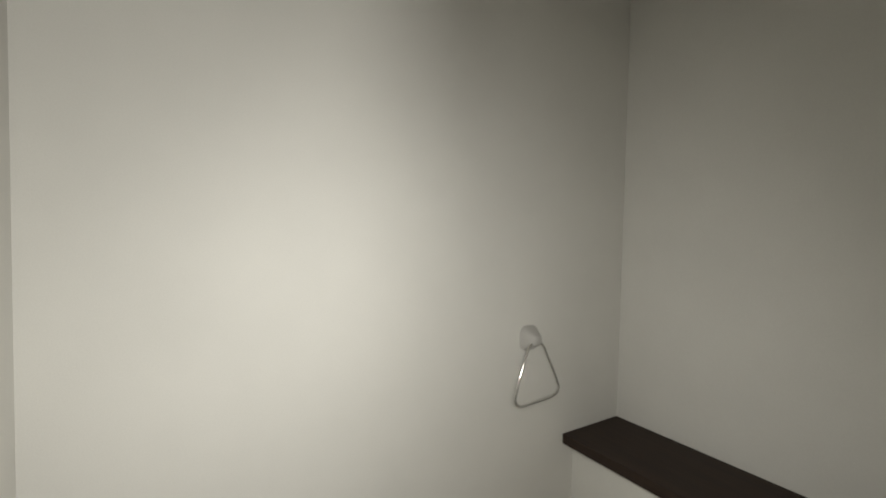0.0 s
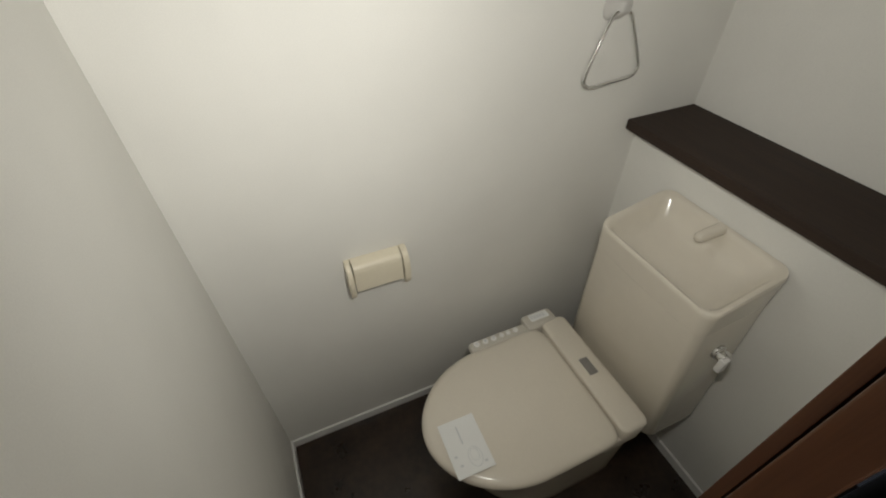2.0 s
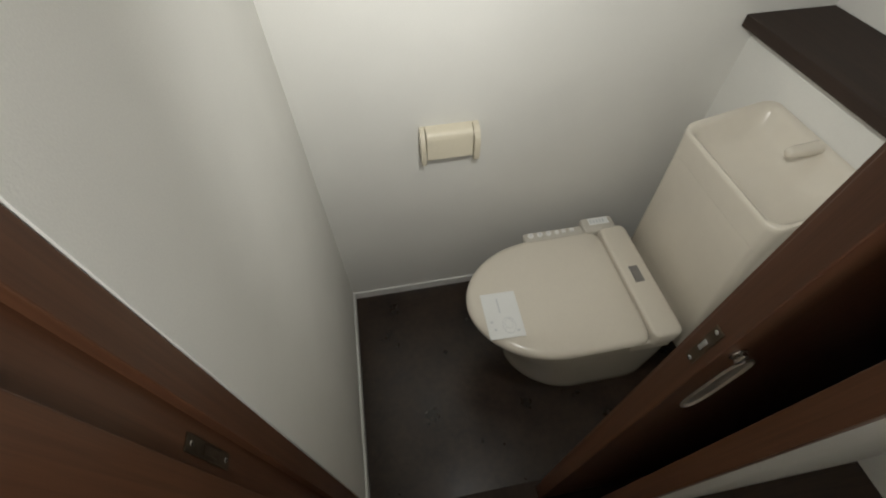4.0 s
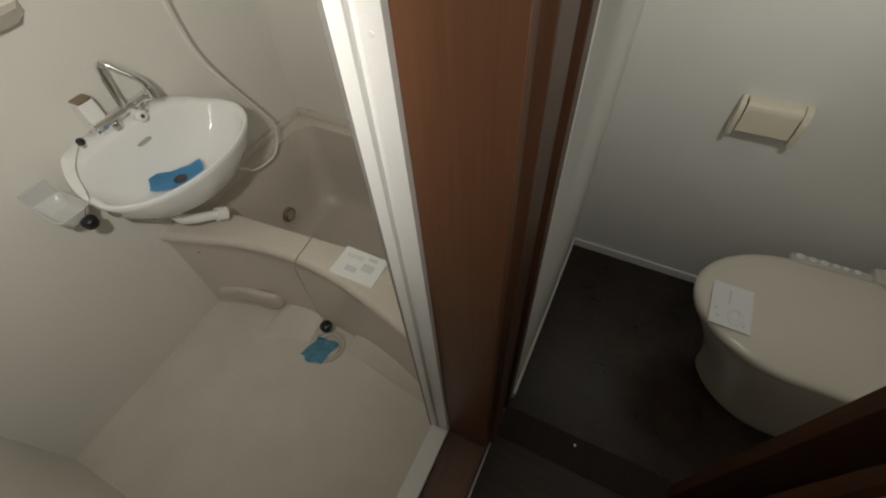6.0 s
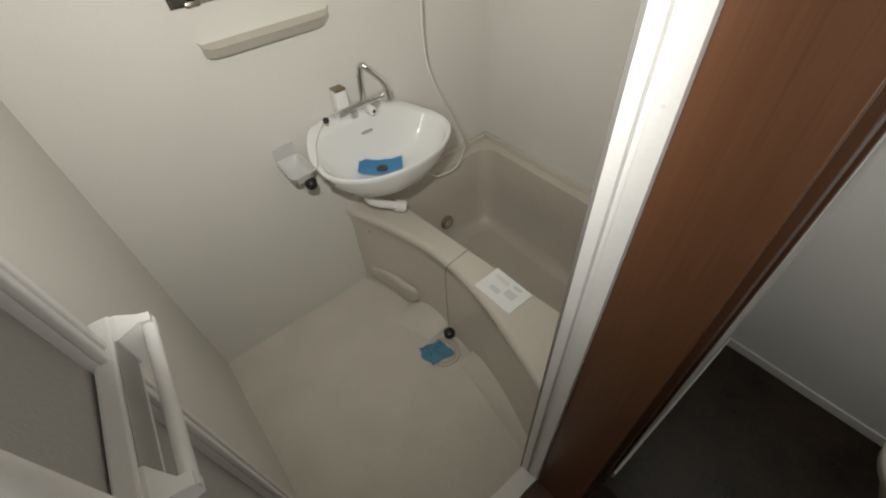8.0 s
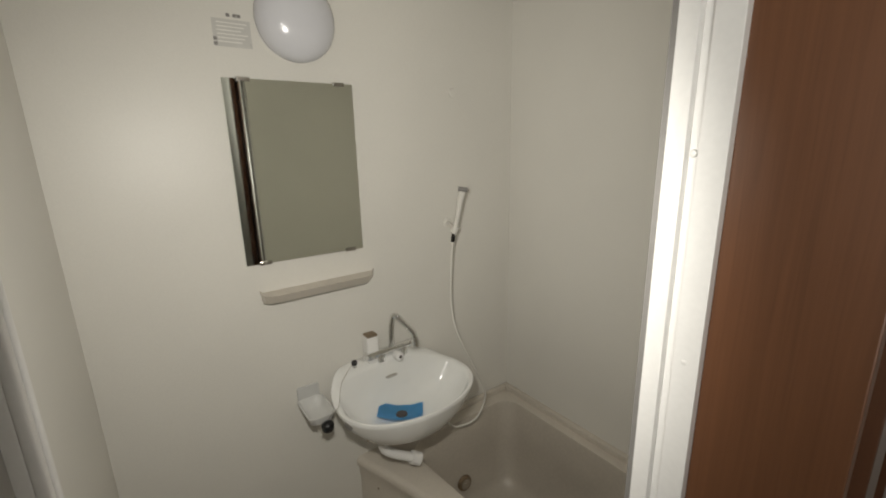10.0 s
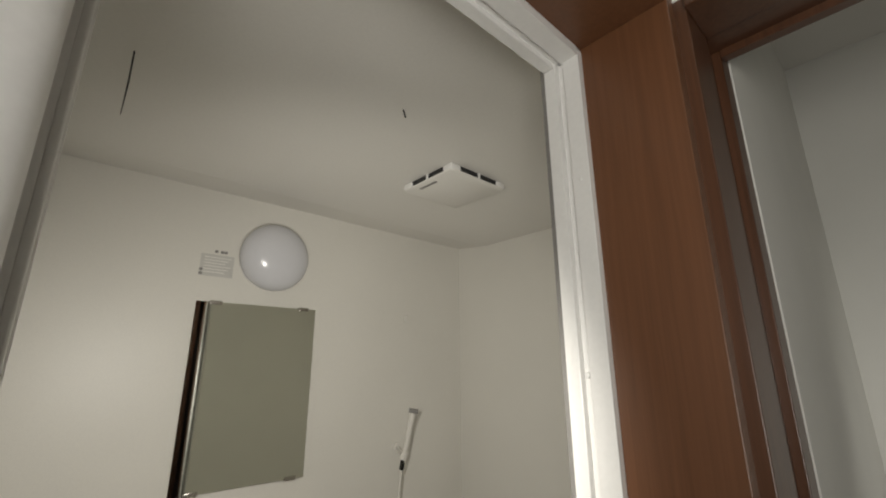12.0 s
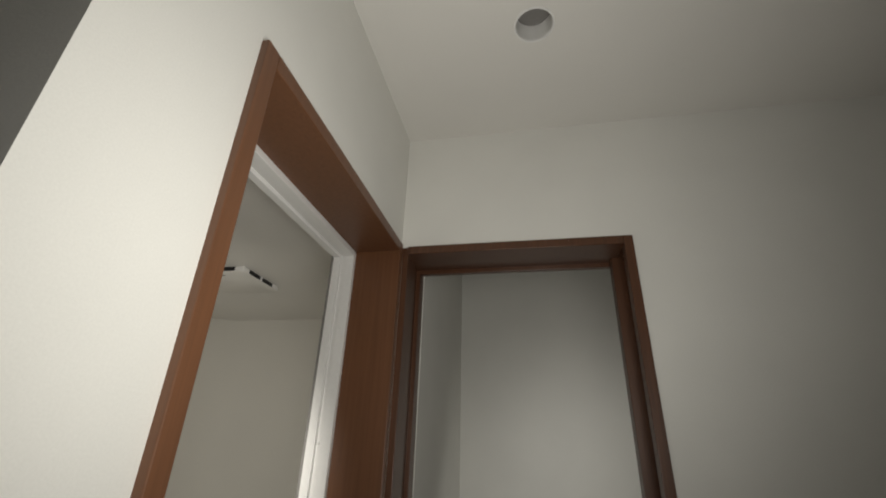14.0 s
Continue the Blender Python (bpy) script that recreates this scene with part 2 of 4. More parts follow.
structure("ceiling", holed_ceiling(), M_CEIL, "plain off-white papered ceiling")
structure("wall_east", box(1.6, 1.7, -2.75, 0.0, 0, CEIL), M_PAPER, "plain white papered wall")
structure("wall_south", box(-0.82, 1.7, -2.75, -2.6, 0, CEIL), M_PAPER, "plain white papered wall")
structure("wall_west", box(-0.82, -0.72, -2.6, -0.844, 0, CEIL), M_PAPER, "plain white papered wall")
structure("floor_side", box(-0.82, -0.0, -2.75, -0.85, -0.12, -0.0), M_FLOORWOOD, "dark brown wood-grain flooring")

# wall with the toilet doorway, hollow for the sliding leaf
structure("wall_toilet_front", merge(box(0.588, 1.6, 0.0, 0.018, 0, CEIL), box(0.0, 0.588, 0.0, 0.05, 2.032, CEIL)), M_PAPER, "white papered corridor wall above and beside the doorway")
structure("wall_toilet_inner", merge(box(0.61, 1.6, 0.122, 0.132, 0, CEIL), box(0.0, 0.61, 0.122, 0.132, 2.03, CEIL), box(0.0, 1.5, 0.05, 0.122, 2.036, CEIL)), M_PAPER, "white papered toilet wall beside the doorway")
# wall with the bathroom doorway
structure("wall_bath_front", merge(box(-0.11, 0.0, -0.844, -0.668, 0, CEIL), box(-0.11, 0.0, -0.668, -0.0, 2.033, CEIL), box(-0.11, 0.0040, -0.0220, -0.0022, 0.0, 2.006)), M_PAPER, "white papered corridor wall around the bathroom doorway")
structure("wall_bath_return", box(-0.82, -0.11, -0.844, -0.72, 0, CEIL), M_PAPER, "white papered wall turning a corner")
# toilet room
structure("wall_toilet_left", box(-0.10, 0.026, 0.166, 1.02, 0, CEIL), M_PAPER, "white papered side wall of the toilet")
structure("wall_toilet_core", box(-0.10, 0.0, 0.0, 0.166, 0, CEIL), M_PAPER)
structure("wall_toilet_back", box(0.026, 1.53, 0.919, 1.02, 0, CEIL), M_PAPER, "white papered back wall of the toilet")
structure("wall_toilet_right", box(1.437, 1.53, 0.132, 0.919, 0, CEIL), M_PAPER, "white papered end wall of the toilet")
structure("wall_toilet_low", box(1.232, 1.437, 0.132, 0.919, 0, 1.0), M_PAPER, "white papered half-height wall behind the cistern")
structure("floor_toilet", box(0.026, 1.232, 0.135, 0.919, -0.1, 0.002), M_VINYL, "dark brown mottled vinyl floor, slightly scuffed")
structure("threshold", box(0.02, 0.9, 0.03, 0.135, -0.1, 0.004, 0.002), M_BOARD, "dark brown wooden door threshold")
structure("baseboard_back", box(0.026, 1.222, 0.911, 0.919, 0.002, 0.042, 0.002), M_WHITEPL, "white vinyl skirting")
structure("baseboard_left", box(0.026, 0.034, 0.168, 0.911, 0.002, 0.042, 0.002), M_WHITEPL, "white vinyl skirting")
structure("baseboard_low", box(1.223, 1.232, 0.134, 0.911, 0.002, 0.042, 0.002), M_WHITEPL, "white vinyl skirting")

# toilet doorway: casing, jambs, stops
door_frame_1 = tagged(new("door_frame_1"), "dark brown wooden casing of the toilet doorway", "door frame", kind="structure")
part("jamb", merge(box(0.0, 0.020, -0.002, 0.078, 0, 2.03, 0.0015), box(0.0, 0.012, 0.078, 0.124, 0, 2.0125), box(0.0, 0.024, 0.124, 0.165, 0, 2.036, 0.0015)), M_WOODDARK, door_frame_1)
part("jamb", box(0.566, 0.588, -0.010, 0.020, 0, 2.03, 0.0015), M_WOODDARK, door_frame_1)
part("head", merge(box(0.020, 0.566, -0.010, 0.076, 2.008, 2.03, 0.0015), box(0.024, 0.62, 0.122, 0.140, 2.0, 2.028, 0.0015), box(0.0, 0.62, 0.076, 0.122, 2.012, 2.034)), M_WOODDARK, door_frame_1)
part("inner_jamb", box(0.575, 0.612, 0.1215, 0.1335, 0, 2.0, 0.001), M_WOODDARK, door_frame_1)
strike = part("strike_plate", merge(box(0.0118, 0.0132, 0.091, 0.109, 1.00, 1.10, 0.0005), box(0.0132, 0.0150, 0.095, 0.105, 1.036, 1.064, 0.0006)), M_DARKBRASS, door_frame_1, "worn steel strike plate")
for z in (1.010, 1.090):
    part("screw", disc((0.0130, 0.100, z), (1, 0, 0), 0.003, 0.0012, 0.0006, 12), M_CHROME, strike)

# bathroom doorway: brown lining and sill
door_frame_2 = tagged(new("door_frame_2"), "brown wood-veneer lining of the bathroom doorway", "door frame", kind="structure")
part("jamb", box(-0.112, 0.0105, -0.044, -0.0225, 0.0, 2.03, 0.0015), M_WOOD, door_frame_2)
part("jamb", box(-0.112, 0.0105, -0.668, -0.642, 0.0, 2.03, 0.0015), M_WOOD, door_frame_2)
part("head", box(-0.112, 0.0105, -0.642, -0.044, 2.004, 2.03, 0.0015), M_WOOD, door_frame_2)
part("sill", box(-0.112, 0.010, -0.642, -0.044, 0.0, 0.10, 0.0015), M_WOODSILL, door_frame_2)
part("edge_strip", box(0.0105, 0.0165, -0.642, 0.0, 0.0, 0.012, 0.001), M_ALUSILVER, door_frame_2, "thin pale metal edging")

# white aluminium frame of the bathroom door
FR0, FR1 = -0.166, -0.112
door_frame_3 = tagged(new("door_frame_3"), "white aluminium frame of the folding bathroom door", "door frame", kind="structure")
part("frame_stile", merge(box(FR1 - 0.024, FR1 + 0.002, -0.055, -0.040, 0.10, 2.0, 0.001), box(FR1 - 0.034, FR1 - 0.024, -0.050, -0.040, 0.10, 2.0, 0.001), box(FR0, FR1 - 0.034, -0.059, -0.040, 0.10, 2.0, 0.0015)), M_ALU, door_frame_3)
part("frame_stile", merge(box(FR1 - 0.026, FR1 + 0.002, -0.646, -0.633, 0.10, 2.0, 0.001), box(FR0, FR1 - 0.036, -0.646, -0.628, 0.10, 2.0, 0.0015)), M_ALU, door_frame_3)
part("frame_head", merge(box(FR1 - 0.026, FR1 + 0.002, -0.633, -0.055, 1.990, 2.004, 0.001), box(FR0, FR1 - 0.036, -0.628, -0.059, 1.986, 2.004, 0.0015), box(FR1 - 0.036, FR1 - 0.026, -0.633, -0.055, 1.994, 2.004)), M_ALU, door_frame_3)
part("frame_sill", merge(box(FR0, FR1 + 0.002, -0.633, -0.055, 0.10, 0.118, 0.002), box(FR1 - 0.004, FR1 + 0.002, -0.633, -0.055, 0.118, 0.124, 0.001)), M_ALU, door_frame_3)
part("gasket", box(FR0 - 0.006, FR0, -0.058, -0.046, 0.10, 2.0), M_GREYPL, door_frame_3, "grey rubber seal")
catch = part("catch", disc((FR1 - 0.029, -0.050, 1.545), (0, -1, 0), 0.004, 0.004, 0.002, 16), M_WHITEPL, door_frame_3, "small white door catch")
for z in (0.35, 1.33, 1.80):
    part("screw_cap", disc((FR1 - 0.012, -0.0548, z), (0, -1, 0), 0.003, 0.001, 0.0005, 12), M_WHITEPL, door_frame_3)

# ---------------------------------------------------------------- structure: bathroom
BX0, BX1, BY0, BY1, BZ0, BZ1 = -1.235, FR0, -0.65, 0.80, -0.01, 2.065
structure("wall_bath_west", box(BX0 - 0.1, BX0, BY0 - 0.05, BY1 + 0.1, -0.15, BZ1 + 0.029), M_BATHWALL, "smooth pale beige bathroom wall panel")
structure("wall_bath_north", box(BX0, -0.1, BY1, BY1 + 0.1, -0.15, BZ1 + 0.029), M_BATHWALL, "smooth pale beige bathroom wall panel")
structure("wall_bath_south", box(BX0, FR0, BY0 - 0.06, BY0, -0.15, BZ1 + 0.029), M_BATHWALL, "smooth pale beige bathroom wall panel")
structure("wall_bath_east", merge(box(FR0, -0.112, -0.039, 0.0, -0.15, BZ1), box(FR0, -0.10, 0.0, BY1, -0.15, BZ1), box(FR0, -0.112, BY0 - 0.06, -0.648, -0.15, BZ1), box(FR0, -0.112, -0.648, -0.039, 2.005, BZ1), box(FR0, -0.112, -0.648, -0.039, -0.15, 0.099)), M_BATHWALL, "smooth pale beige bathroom wall panel")
structure("floor_bath", box(BX0, FR0, BY0, BY1, -0.15, BZ0), M_BATHFLOOR, "matt beige moulded bathroom floor")
cove = loft([[(BX0, y, BZ1 + 0.016), (BX0 + 0.15, y, BZ1 - 0.0005), (BX0 + 0.15, y, BZ1 + 0.08), (BX0, y, BZ1 + 0.08)] for y in (BY0 - 0.06, BY1 + 0.1)])
structure("ceiling_bath", merge(box(BX0 + 0.15, -0.112, BY0 - 0.06, BY1 + 0.1, BZ1 - 0.003, BZ1 + 0.08, 0.0012), cove, box(BX0 - 0.1, BX0, BY0 - 0.06, BY1 + 0.1, BZ1 + 0.03, BZ1 + 0.08)), M_BATHCEIL, "grey-white moulded bathroom ceiling with a panel seam")



# ---------------------------------------------------------------- toilet room: things
def sliding_door():
    t = thing("door_1", 0.9, 0.087, 0.006, "brown wood-veneer sliding door, pushed back into the wall", "door")
    t["kind"] = "structure"
    inv = t.matrix_world.inverted()
    def p(name, bm, mat, par=t, label=""):
        ob = part(name, bm, mat, par, label)
        ob.matrix_parent_inverse = inv
        return ob
    p("leaf", box(0.550, 1.28, 0.083, 0.118, 0.006, 2.011, 0.002), M_WOODDARK)
    ring = [(0.603 + 0.017 * math.copysign(abs(math.cos(a)) ** 0.7, math.cos(a)), 0.995 + 0.080 * math.copysign(abs(math.sin(a)) ** 0.55, math.sin(a))) for a in [k * math.tau / 40 for k in range(40)]]
    def oval(f, y):
        return [(0.603 + (x - 0.603) * f, y, 0.995 + (z - 0.995) * (1 - (1 - f) * 0.25)) for x, z in ring]
    p("finger_pull", loft([oval(1.0, 0.0825), oval(1.0, 0.0795), oval(0.90, 0.0790), oval(0.80, 0.0820), oval(0.74, 0.0822)]), M_PULL, t, "oval worn brass-steel finger pull")
    lock = p("latch_plate", box(0.5488, 0.5502, 0.094, 0.107, 1.058, 1.132, 0.0005), M_DARKBRASS, t, "steel latch plate")
    for z, r in ((1.064, 0.003), (1.126, 0.003)):
        o = part("screw", disc((0.5486, 0.1005, z), (-1, 0, 0), r, 0.0012, 0.0005, 12), M_CHROME, lock)
    part("hook", box(0.5465, 0.5488, 0.0975, 0.1035, 1.088, 1.106, 0.0008), M_CHROME, lock)
    turn = p("thumb_turn", merge(disc((0.572, 0.0832, 1.105), (0, -1, 0), 0.010, 0.003, 0.001, 20), box(0.569, 0.575, 0.074, 0.0805, 1.096, 1.114, 0.001)), M_STEEL, t, "small steel privacy thumb turn")
    return t


sliding_door()
guide = thing("door_guide", 0.262, 0.094, 0.004, "small shiny metal door stop on the threshold", "door stop")
part("stop", disc((0, 0.012, 0), (0, 0, 1), 0.005, 0.005, 0.0024, 16), M_CHROME, guide)

ledge = thing("ledge_board", 1.29, 0.54, 1.0, "dark brown wooden ledge board on the half wall", "shelf")
part("board", box(-0.104, 0.146, -0.37, 0.379, 0.0, 0.030, 0.003), M_BOARD, ledge)


def egg(cx, cy, tip, back, half, z, n=48, square=0.50, front=1.22):
    """Outline of a toilet seat: round towards -x, squarer at the back."""
    out = []
    for k in range(n):
        a = k * math.tau / n
        c, s = math.cos(a), math.sin(a)
        if c >= 0:
            x = back * math.copysign(abs(c) ** (0.56 * square), c)
            y = half * math.copysign(abs(s) ** square, s)
        else:
            x = tip * c
            y = half * math.copysign(abs(s) ** front, s)
        out.append((cx + x, cy + y, z))
    return out


def shrink(ring, d, z, cx, cy):
    out = []
    for x, y, _ in ring:
        v = Vector((x - cx, y - cy))
        l = max(v.length, 1e-6)
        v *= (l - d) / l
        out.append((cx + v.x, cy + v.y, z))
    return out


def toilet():
    cx, cy = 0.69, 0.572
    t = thing("toilet", cx, cy, 0.002, "ivory toilet with closed bidet-seat lid and hand-wash cistern", "toilet")
    def L(ring):
        return [(x - cx, y - cy, z - 0.002) for x, y, z in ring]
    # pedestal
    secs = [(0.002, 0.79, 0.220, 0.29, 0.168), (0.012, 0.79, 0.222, 0.29, 0.172), (0.05, 0.785, 0.220, 0.295, 0.173), (0.12, 0.775, 0.224, 0.31, 0.176), (0.20, 0.755, 0.236, 0.33, 0.180), (0.28, 0.73, 0.254, 0.35, 0.184), (0.335, 0.71, 0.260, 0.365, 0.187), (0.355, 0.705, 0.256, 0.365, 0.186), (0.360, 0.70, 0.242, 0.365, 0.178), (0.366, 0.70, 0.234, 0.365, 0.170)]
    part("pedestal", loft([L(egg(c, cy, tp, bk, h, z)) for z, c, tp, bk, h in secs]), M_IVORY, t, "glossy ivory ceramic bowl", 60)
    # seat ring and lid
    o = egg(0.67, cy - 0.004, 0.252, 0.235, 0.201, 0, front=1.08)
    part("seat", loft([L(shrink(o, 0.010, 0.366, 0.67, cy)), L(shrink(o, 0.004, 0.372, 0.67, cy)), L(shrink(o, 0.004, 0.388, 0.67, cy)), L(shrink(o, 0.012, 0.394, 0.67, cy))]), M_IVPLASTIC, t, "", 50)
    lid = egg(0.675, cy - 0.006, 0.262, 0.234, 0.207, 0, 64, 0.24, 1.04)
    part("lid", loft([L(shrink(lid, 0.010, 0.395, 0.67, cy)), L(shrink(lid, 0.001, 0.398, 0.67, cy)), L(shrink(lid, 0.0, 0.408, 0.67, cy)), L(shrink(lid, 0.006, 0.417, 0.67, cy)), L(shrink(lid, 0.020, 0.4215, 0.67, cy)), L(shrink(lid, 0.08, 0.425, 0.67, cy))]), M_IVPLASTIC, t, "closed smooth ivory lid", 50)
    unit = part("seat_unit", loft([L(rounded(0.955, cy, 0.045, 0.204, 0.022, 0.366)), L(rounded(0.955, cy, 0.045, 0.206, 0.022, 0.418)), L(rounded(0.955, cy, 0.043, 0.203, 0.021, 0.4235)), L(rounded(0.955, cy, 0.036, 0.196, 0.018, 0.426))]), M_IVPLASTIC, t, "ivory hinge housing of the bidet seat", 50)
    part("sensor_plate", box(0.938 - cx, 0.966 - cx, 0.548 - cy, 0.606 - cy, 0.423, 0.4275, 0.001), M_GREYPL, unit, "small grey sensor window")
    # control arm at the wall side
    arm = part("control_arm", merge(box(0.655 - cx, 0.915 - cx, 0.760 - cy, 0.808 - cy, 0.380, 0.412, 0.012), box(0.86 - cx, 0.975 - cx, 0.762 - cy, 0.824 - cy, 0.380, 0.426, 0.012)), M_ARM, t, "pale control arm with push buttons")
    for x, w in ((0.680, 0.022), (0.712, 0.020), (0.742, 0.020), (0.772, 0.016), (0.796, 0.016), (0.824, 0.018)):
        b = part("button", disc((x - cx, 0.790 - cy, 0.411), (0, 0, 1), w / 2, 0.006, 0.002, 16), M_WHITEPL, arm, "round white push button")
    for x in (0.680, 0.712, 0.742):
        part("mark", box(x - cx - 0.003, x - cx + 0.003, 0.787 - cy, 0.793 - cy, 0.4169, 0.4174), M_INK, arm)
    part("display", box(0.885 - cx, 0.955 - cx, 0.788 - cy, 0.816 - cy, 0.4258, 0.4266), M_LABEL, arm)
    for k in range(5):
        part("mark", box(0.89 - cx + k * 0.011, 0.896 - cx + k * 0.011, 0.795 - cy, 0.809 - cy, 0.4266, 0.4270), M_INK, arm)
    # nozzle-side cover with bolt cap
    part("side_cover", box(0.86 - cx, 0.99 - cx, 0.37 - cy, 0.388 - cy, 0.33, 0.378, 0.008), M_IVPLASTIC, t)
    # cistern body
    def ring(x0, x1, y0, y1, z0, z1, r):
        out = rounded((x0 + x1) / 2, (y0 + y1) / 2, (x1 - x0) / 2, (y1 - y0) / 2, r, 0)
        return L([(x, y, z0 + (z1 - z0) * (x - x0) / (x1 - x0)) for x, y, _ in out])
    tank = part("cistern", loft([ring(1.050, 1.229, 0.375, 0.752, 0.27, 0.27, 0.02), ring(1.040, 1.230, 0.364, 0.763, 0.295, 0.295, 0.022), ring(1.012, 1.230, 0.386, 0.747, 0.765, 0.79, 0.022)]), M_IVORY, t, "tall ivory ceramic cistern", 50)
    part("neck", box(0.98 - cx, 1.18 - cx, 0.46 - cy, 0.69 - cy, 0.24, 0.345, 0.02), M_IVORY, t)
    # hand-wash basin on the cistern
    part("wash_basin", loft([ring(1.012, 1.230, 0.386, 0.747, 0.7655, 0.7905, 0.022), ring(1.0045, 1.2305, 0.3835, 0.7495, 0.830, 0.876, 0.028), ring(1.0035, 1.2310, 0.3825, 0.7505, 0.842, 0.890, 0.032), ring(1.006, 1.2300, 0.385, 0.748, 0.846, 0.896, 0.032), ring(1.013, 1.225, 0.393, 0.740, 0.845, 0.895, 0.034), ring(1.019, 1.218, 0.402, 0.731, 0.832, 0.878, 0.040), ring(1.030, 1.207, 0.416, 0.717, 0.796, 0.846, 0.045), ring(1.050, 1.190, 0.440, 0.693, 0.780, 0.822, 0.050), ring(1.085, 1.165, 0.49, 0.645, 0.776, 0.808, 0.03)]), M_IVORY, tank, "deep ivory hand-wash bowl", 60)
    part("spout", tube([(1.222 - cx - 0.072 * u, 0.567 - cy + 0.006 * u, 0.884 - 0.012 * u) for u in (0, 0.35, 0.7, 0.9, 0.97, 1.0)], [0.0165, 0.0155, 0.0145, 0.0130, 0.0100, 0.0050], 18), M_IVPLASTIC, tank, "stubby ivory spout", 60)
    # flush lever on the side
    lever = part("flush_lever", merge(disc((1.12 - cx, 0.392 - cy, 0.668), (0, -1, 0), 0.021, 0.020, 0.004, 24), disc((1.12 - cx, 0.374 - cy, 0.668), (0, -1, 0), 0.017, 0.022, 0.003, 24)), M_CHROME, tank, "chrome flush lever")
    part("grip", box(1.098 - cx, 1.122 - cx, 0.343 - cy, 0.360 - cy, 0.632, 0.678, 0.005), M_WHITEPL, tank, "white lever grip")
    return t


toilet()

notice = thing("paper_notice", 0.506, 0.514, 0.4275, "white printed instruction sheet lying on the toilet lid", "paper")
notice.rotation_euler = (0, 0, radians(-1.5))
sheet = part("sheet", box(-0.052, 0.052, -0.074, 0.074, 0, 0.0012), M_LABEL, notice)
part("line", box(-0.008, -0.004, 0.005, 0.055, 0.0012, 0.0016), M_INK, notice)
part("drawing", tube([(0.012 + 0.018 * math.cos(a), -0.035 + 0.026 * math.sin(a), 0.0014) for a in [k * math.tau / 24 for k in range(24)]], 0.0007, 6, True), M_INK, notice)
part("drawing", tube([(0.012 + 0.011 * math.cos(a), -0.030 + 0.016 * math.sin(a), 0.0014) for a in [k * math.tau / 24 for k in range(24)]], 0.0006, 6, True), M_INK, notice)
for x, y in ((-0.036, -0.02), (0.034, -0.055), (-0.03, -0.045)):
    part("mark", box(x - 0.004, x + 0.004, y - 0.003, y + 0.003, 0.0012, 0.0016), M_INK, notice)


def paper_holder():
    t = thing("paper_holder", 0.423, 0.919, 0.765, "cream plastic toilet-paper holder with an empty spindle cover", "paper holder")
    def arc(y0, z0, r):
        return [(y0 - r * math.sin(radians(a)), z0 + r * math.cos(radians(a))) for a in (0, 15, 30, 45, 60, 75, 90)]
    part("back_plate", box(-0.074, 0.074, -0.006, 0.0, -0.045, 0.045, 0.002), M_CREAM, t)
    for x0, x1 in ((-0.083, -0.070), (0.066, 0.083)):
        prof = [(0, 0.046), (-0.012, 0.045)] + [(-0.012 - 0.034 * math.sin(radians(a)), 0.000 + 0.045 * math.cos(radians(a))) for a in (20, 40, 60, 80, 95)] + [(-0.046, -0.045), (-0.040, -0.062), (-0.026, -0.062), (-0.018, -0.040), (0, -0.046)]
        b = loft([[(x, y, z) for y, z in prof] for x in (x0, x1)])
        bmesh.ops.bevel(b, geom=b.edges[:], offset=0.0022, segments=2, affect="EDGES")
        part("side_arm", b, M_CREAM, t)
    cov = [(-0.004, 0.046), (-0.014, 0.0445)] + [(-0.022 - 0.018 * math.sin(radians(a)), 0.0445 - 0.018 * (1 - math.cos(radians(a)))) for a in (20, 45, 70)] + [(-0.0405, 0.02), (-0.0425, -0.040)]
    outer = [(y, z) for y, z in cov]
    inner = [(y + 0.004, z - 0.004) for y, z in cov[::-1]]
    b = loft([[(x, y, z) for y, z in outer + inner] for x in (-0.0665, 0.0625)])
    part("cover", b, M_CREAM, t, "curved cream cut-off flap", 40)
    return t


paper_holder()


def towel_ring():
    t = thing("towel_ring", 1.04, 0.919, 1.33, "chrome triangular towel ring on a white wall mount", "towel ring")
    part("mount", loft([[(hx * math.copysign(abs(math.cos(a)) ** 0.6, math.cos(a)), y, hz * math.copysign(abs(math.sin(a)) ** 0.6, math.sin(a))) for a in [k * math.tau / 24 for k in range(24)]] for y, hx, hz in ((0, 0.030, 0.034), (-0.008, 0.029, 0.033), (-0.024, 0.020, 0.022), (-0.038, 0.014, 0.014), (-0.042, 0.010, 0.010))]), M_MOUNT, t, "", 50)
    pts = [(-0.016, -0.030, -0.012), (0.016, -0.032, -0.012), (0.035, -0.034, -0.045), (0.068, -0.040, -0.125), (0.066, -0.042, -0.146), (0.048, -0.043, -0.156), (0.0, -0.044, -0.160), (-0.048, -0.043, -0.164), (-0.066, -0.042, -0.154), (-0.067, -0.040, -0.130), (-0.036, -0.034, -0.045)]
    part("ring", tube(smooth_line([(1.12 * x, y, z) for x, y, z in pts], 5, True), 0.0042, 10, True), M_CHROME, t, "bent chrome bar", 60)
    return t


towel_ring()

# ---------------------------------------------------------------- corridor: things
downlight = thing("ceiling_downlight", DLX, DLY, CEIL, "unlit white recessed ceiling downlight", "downlight")
N = 40


def circ(r, z):
    return [(r * math.cos(k * math.tau / N), r * math.sin(k * math.tau / N), z) for k in range(N)]


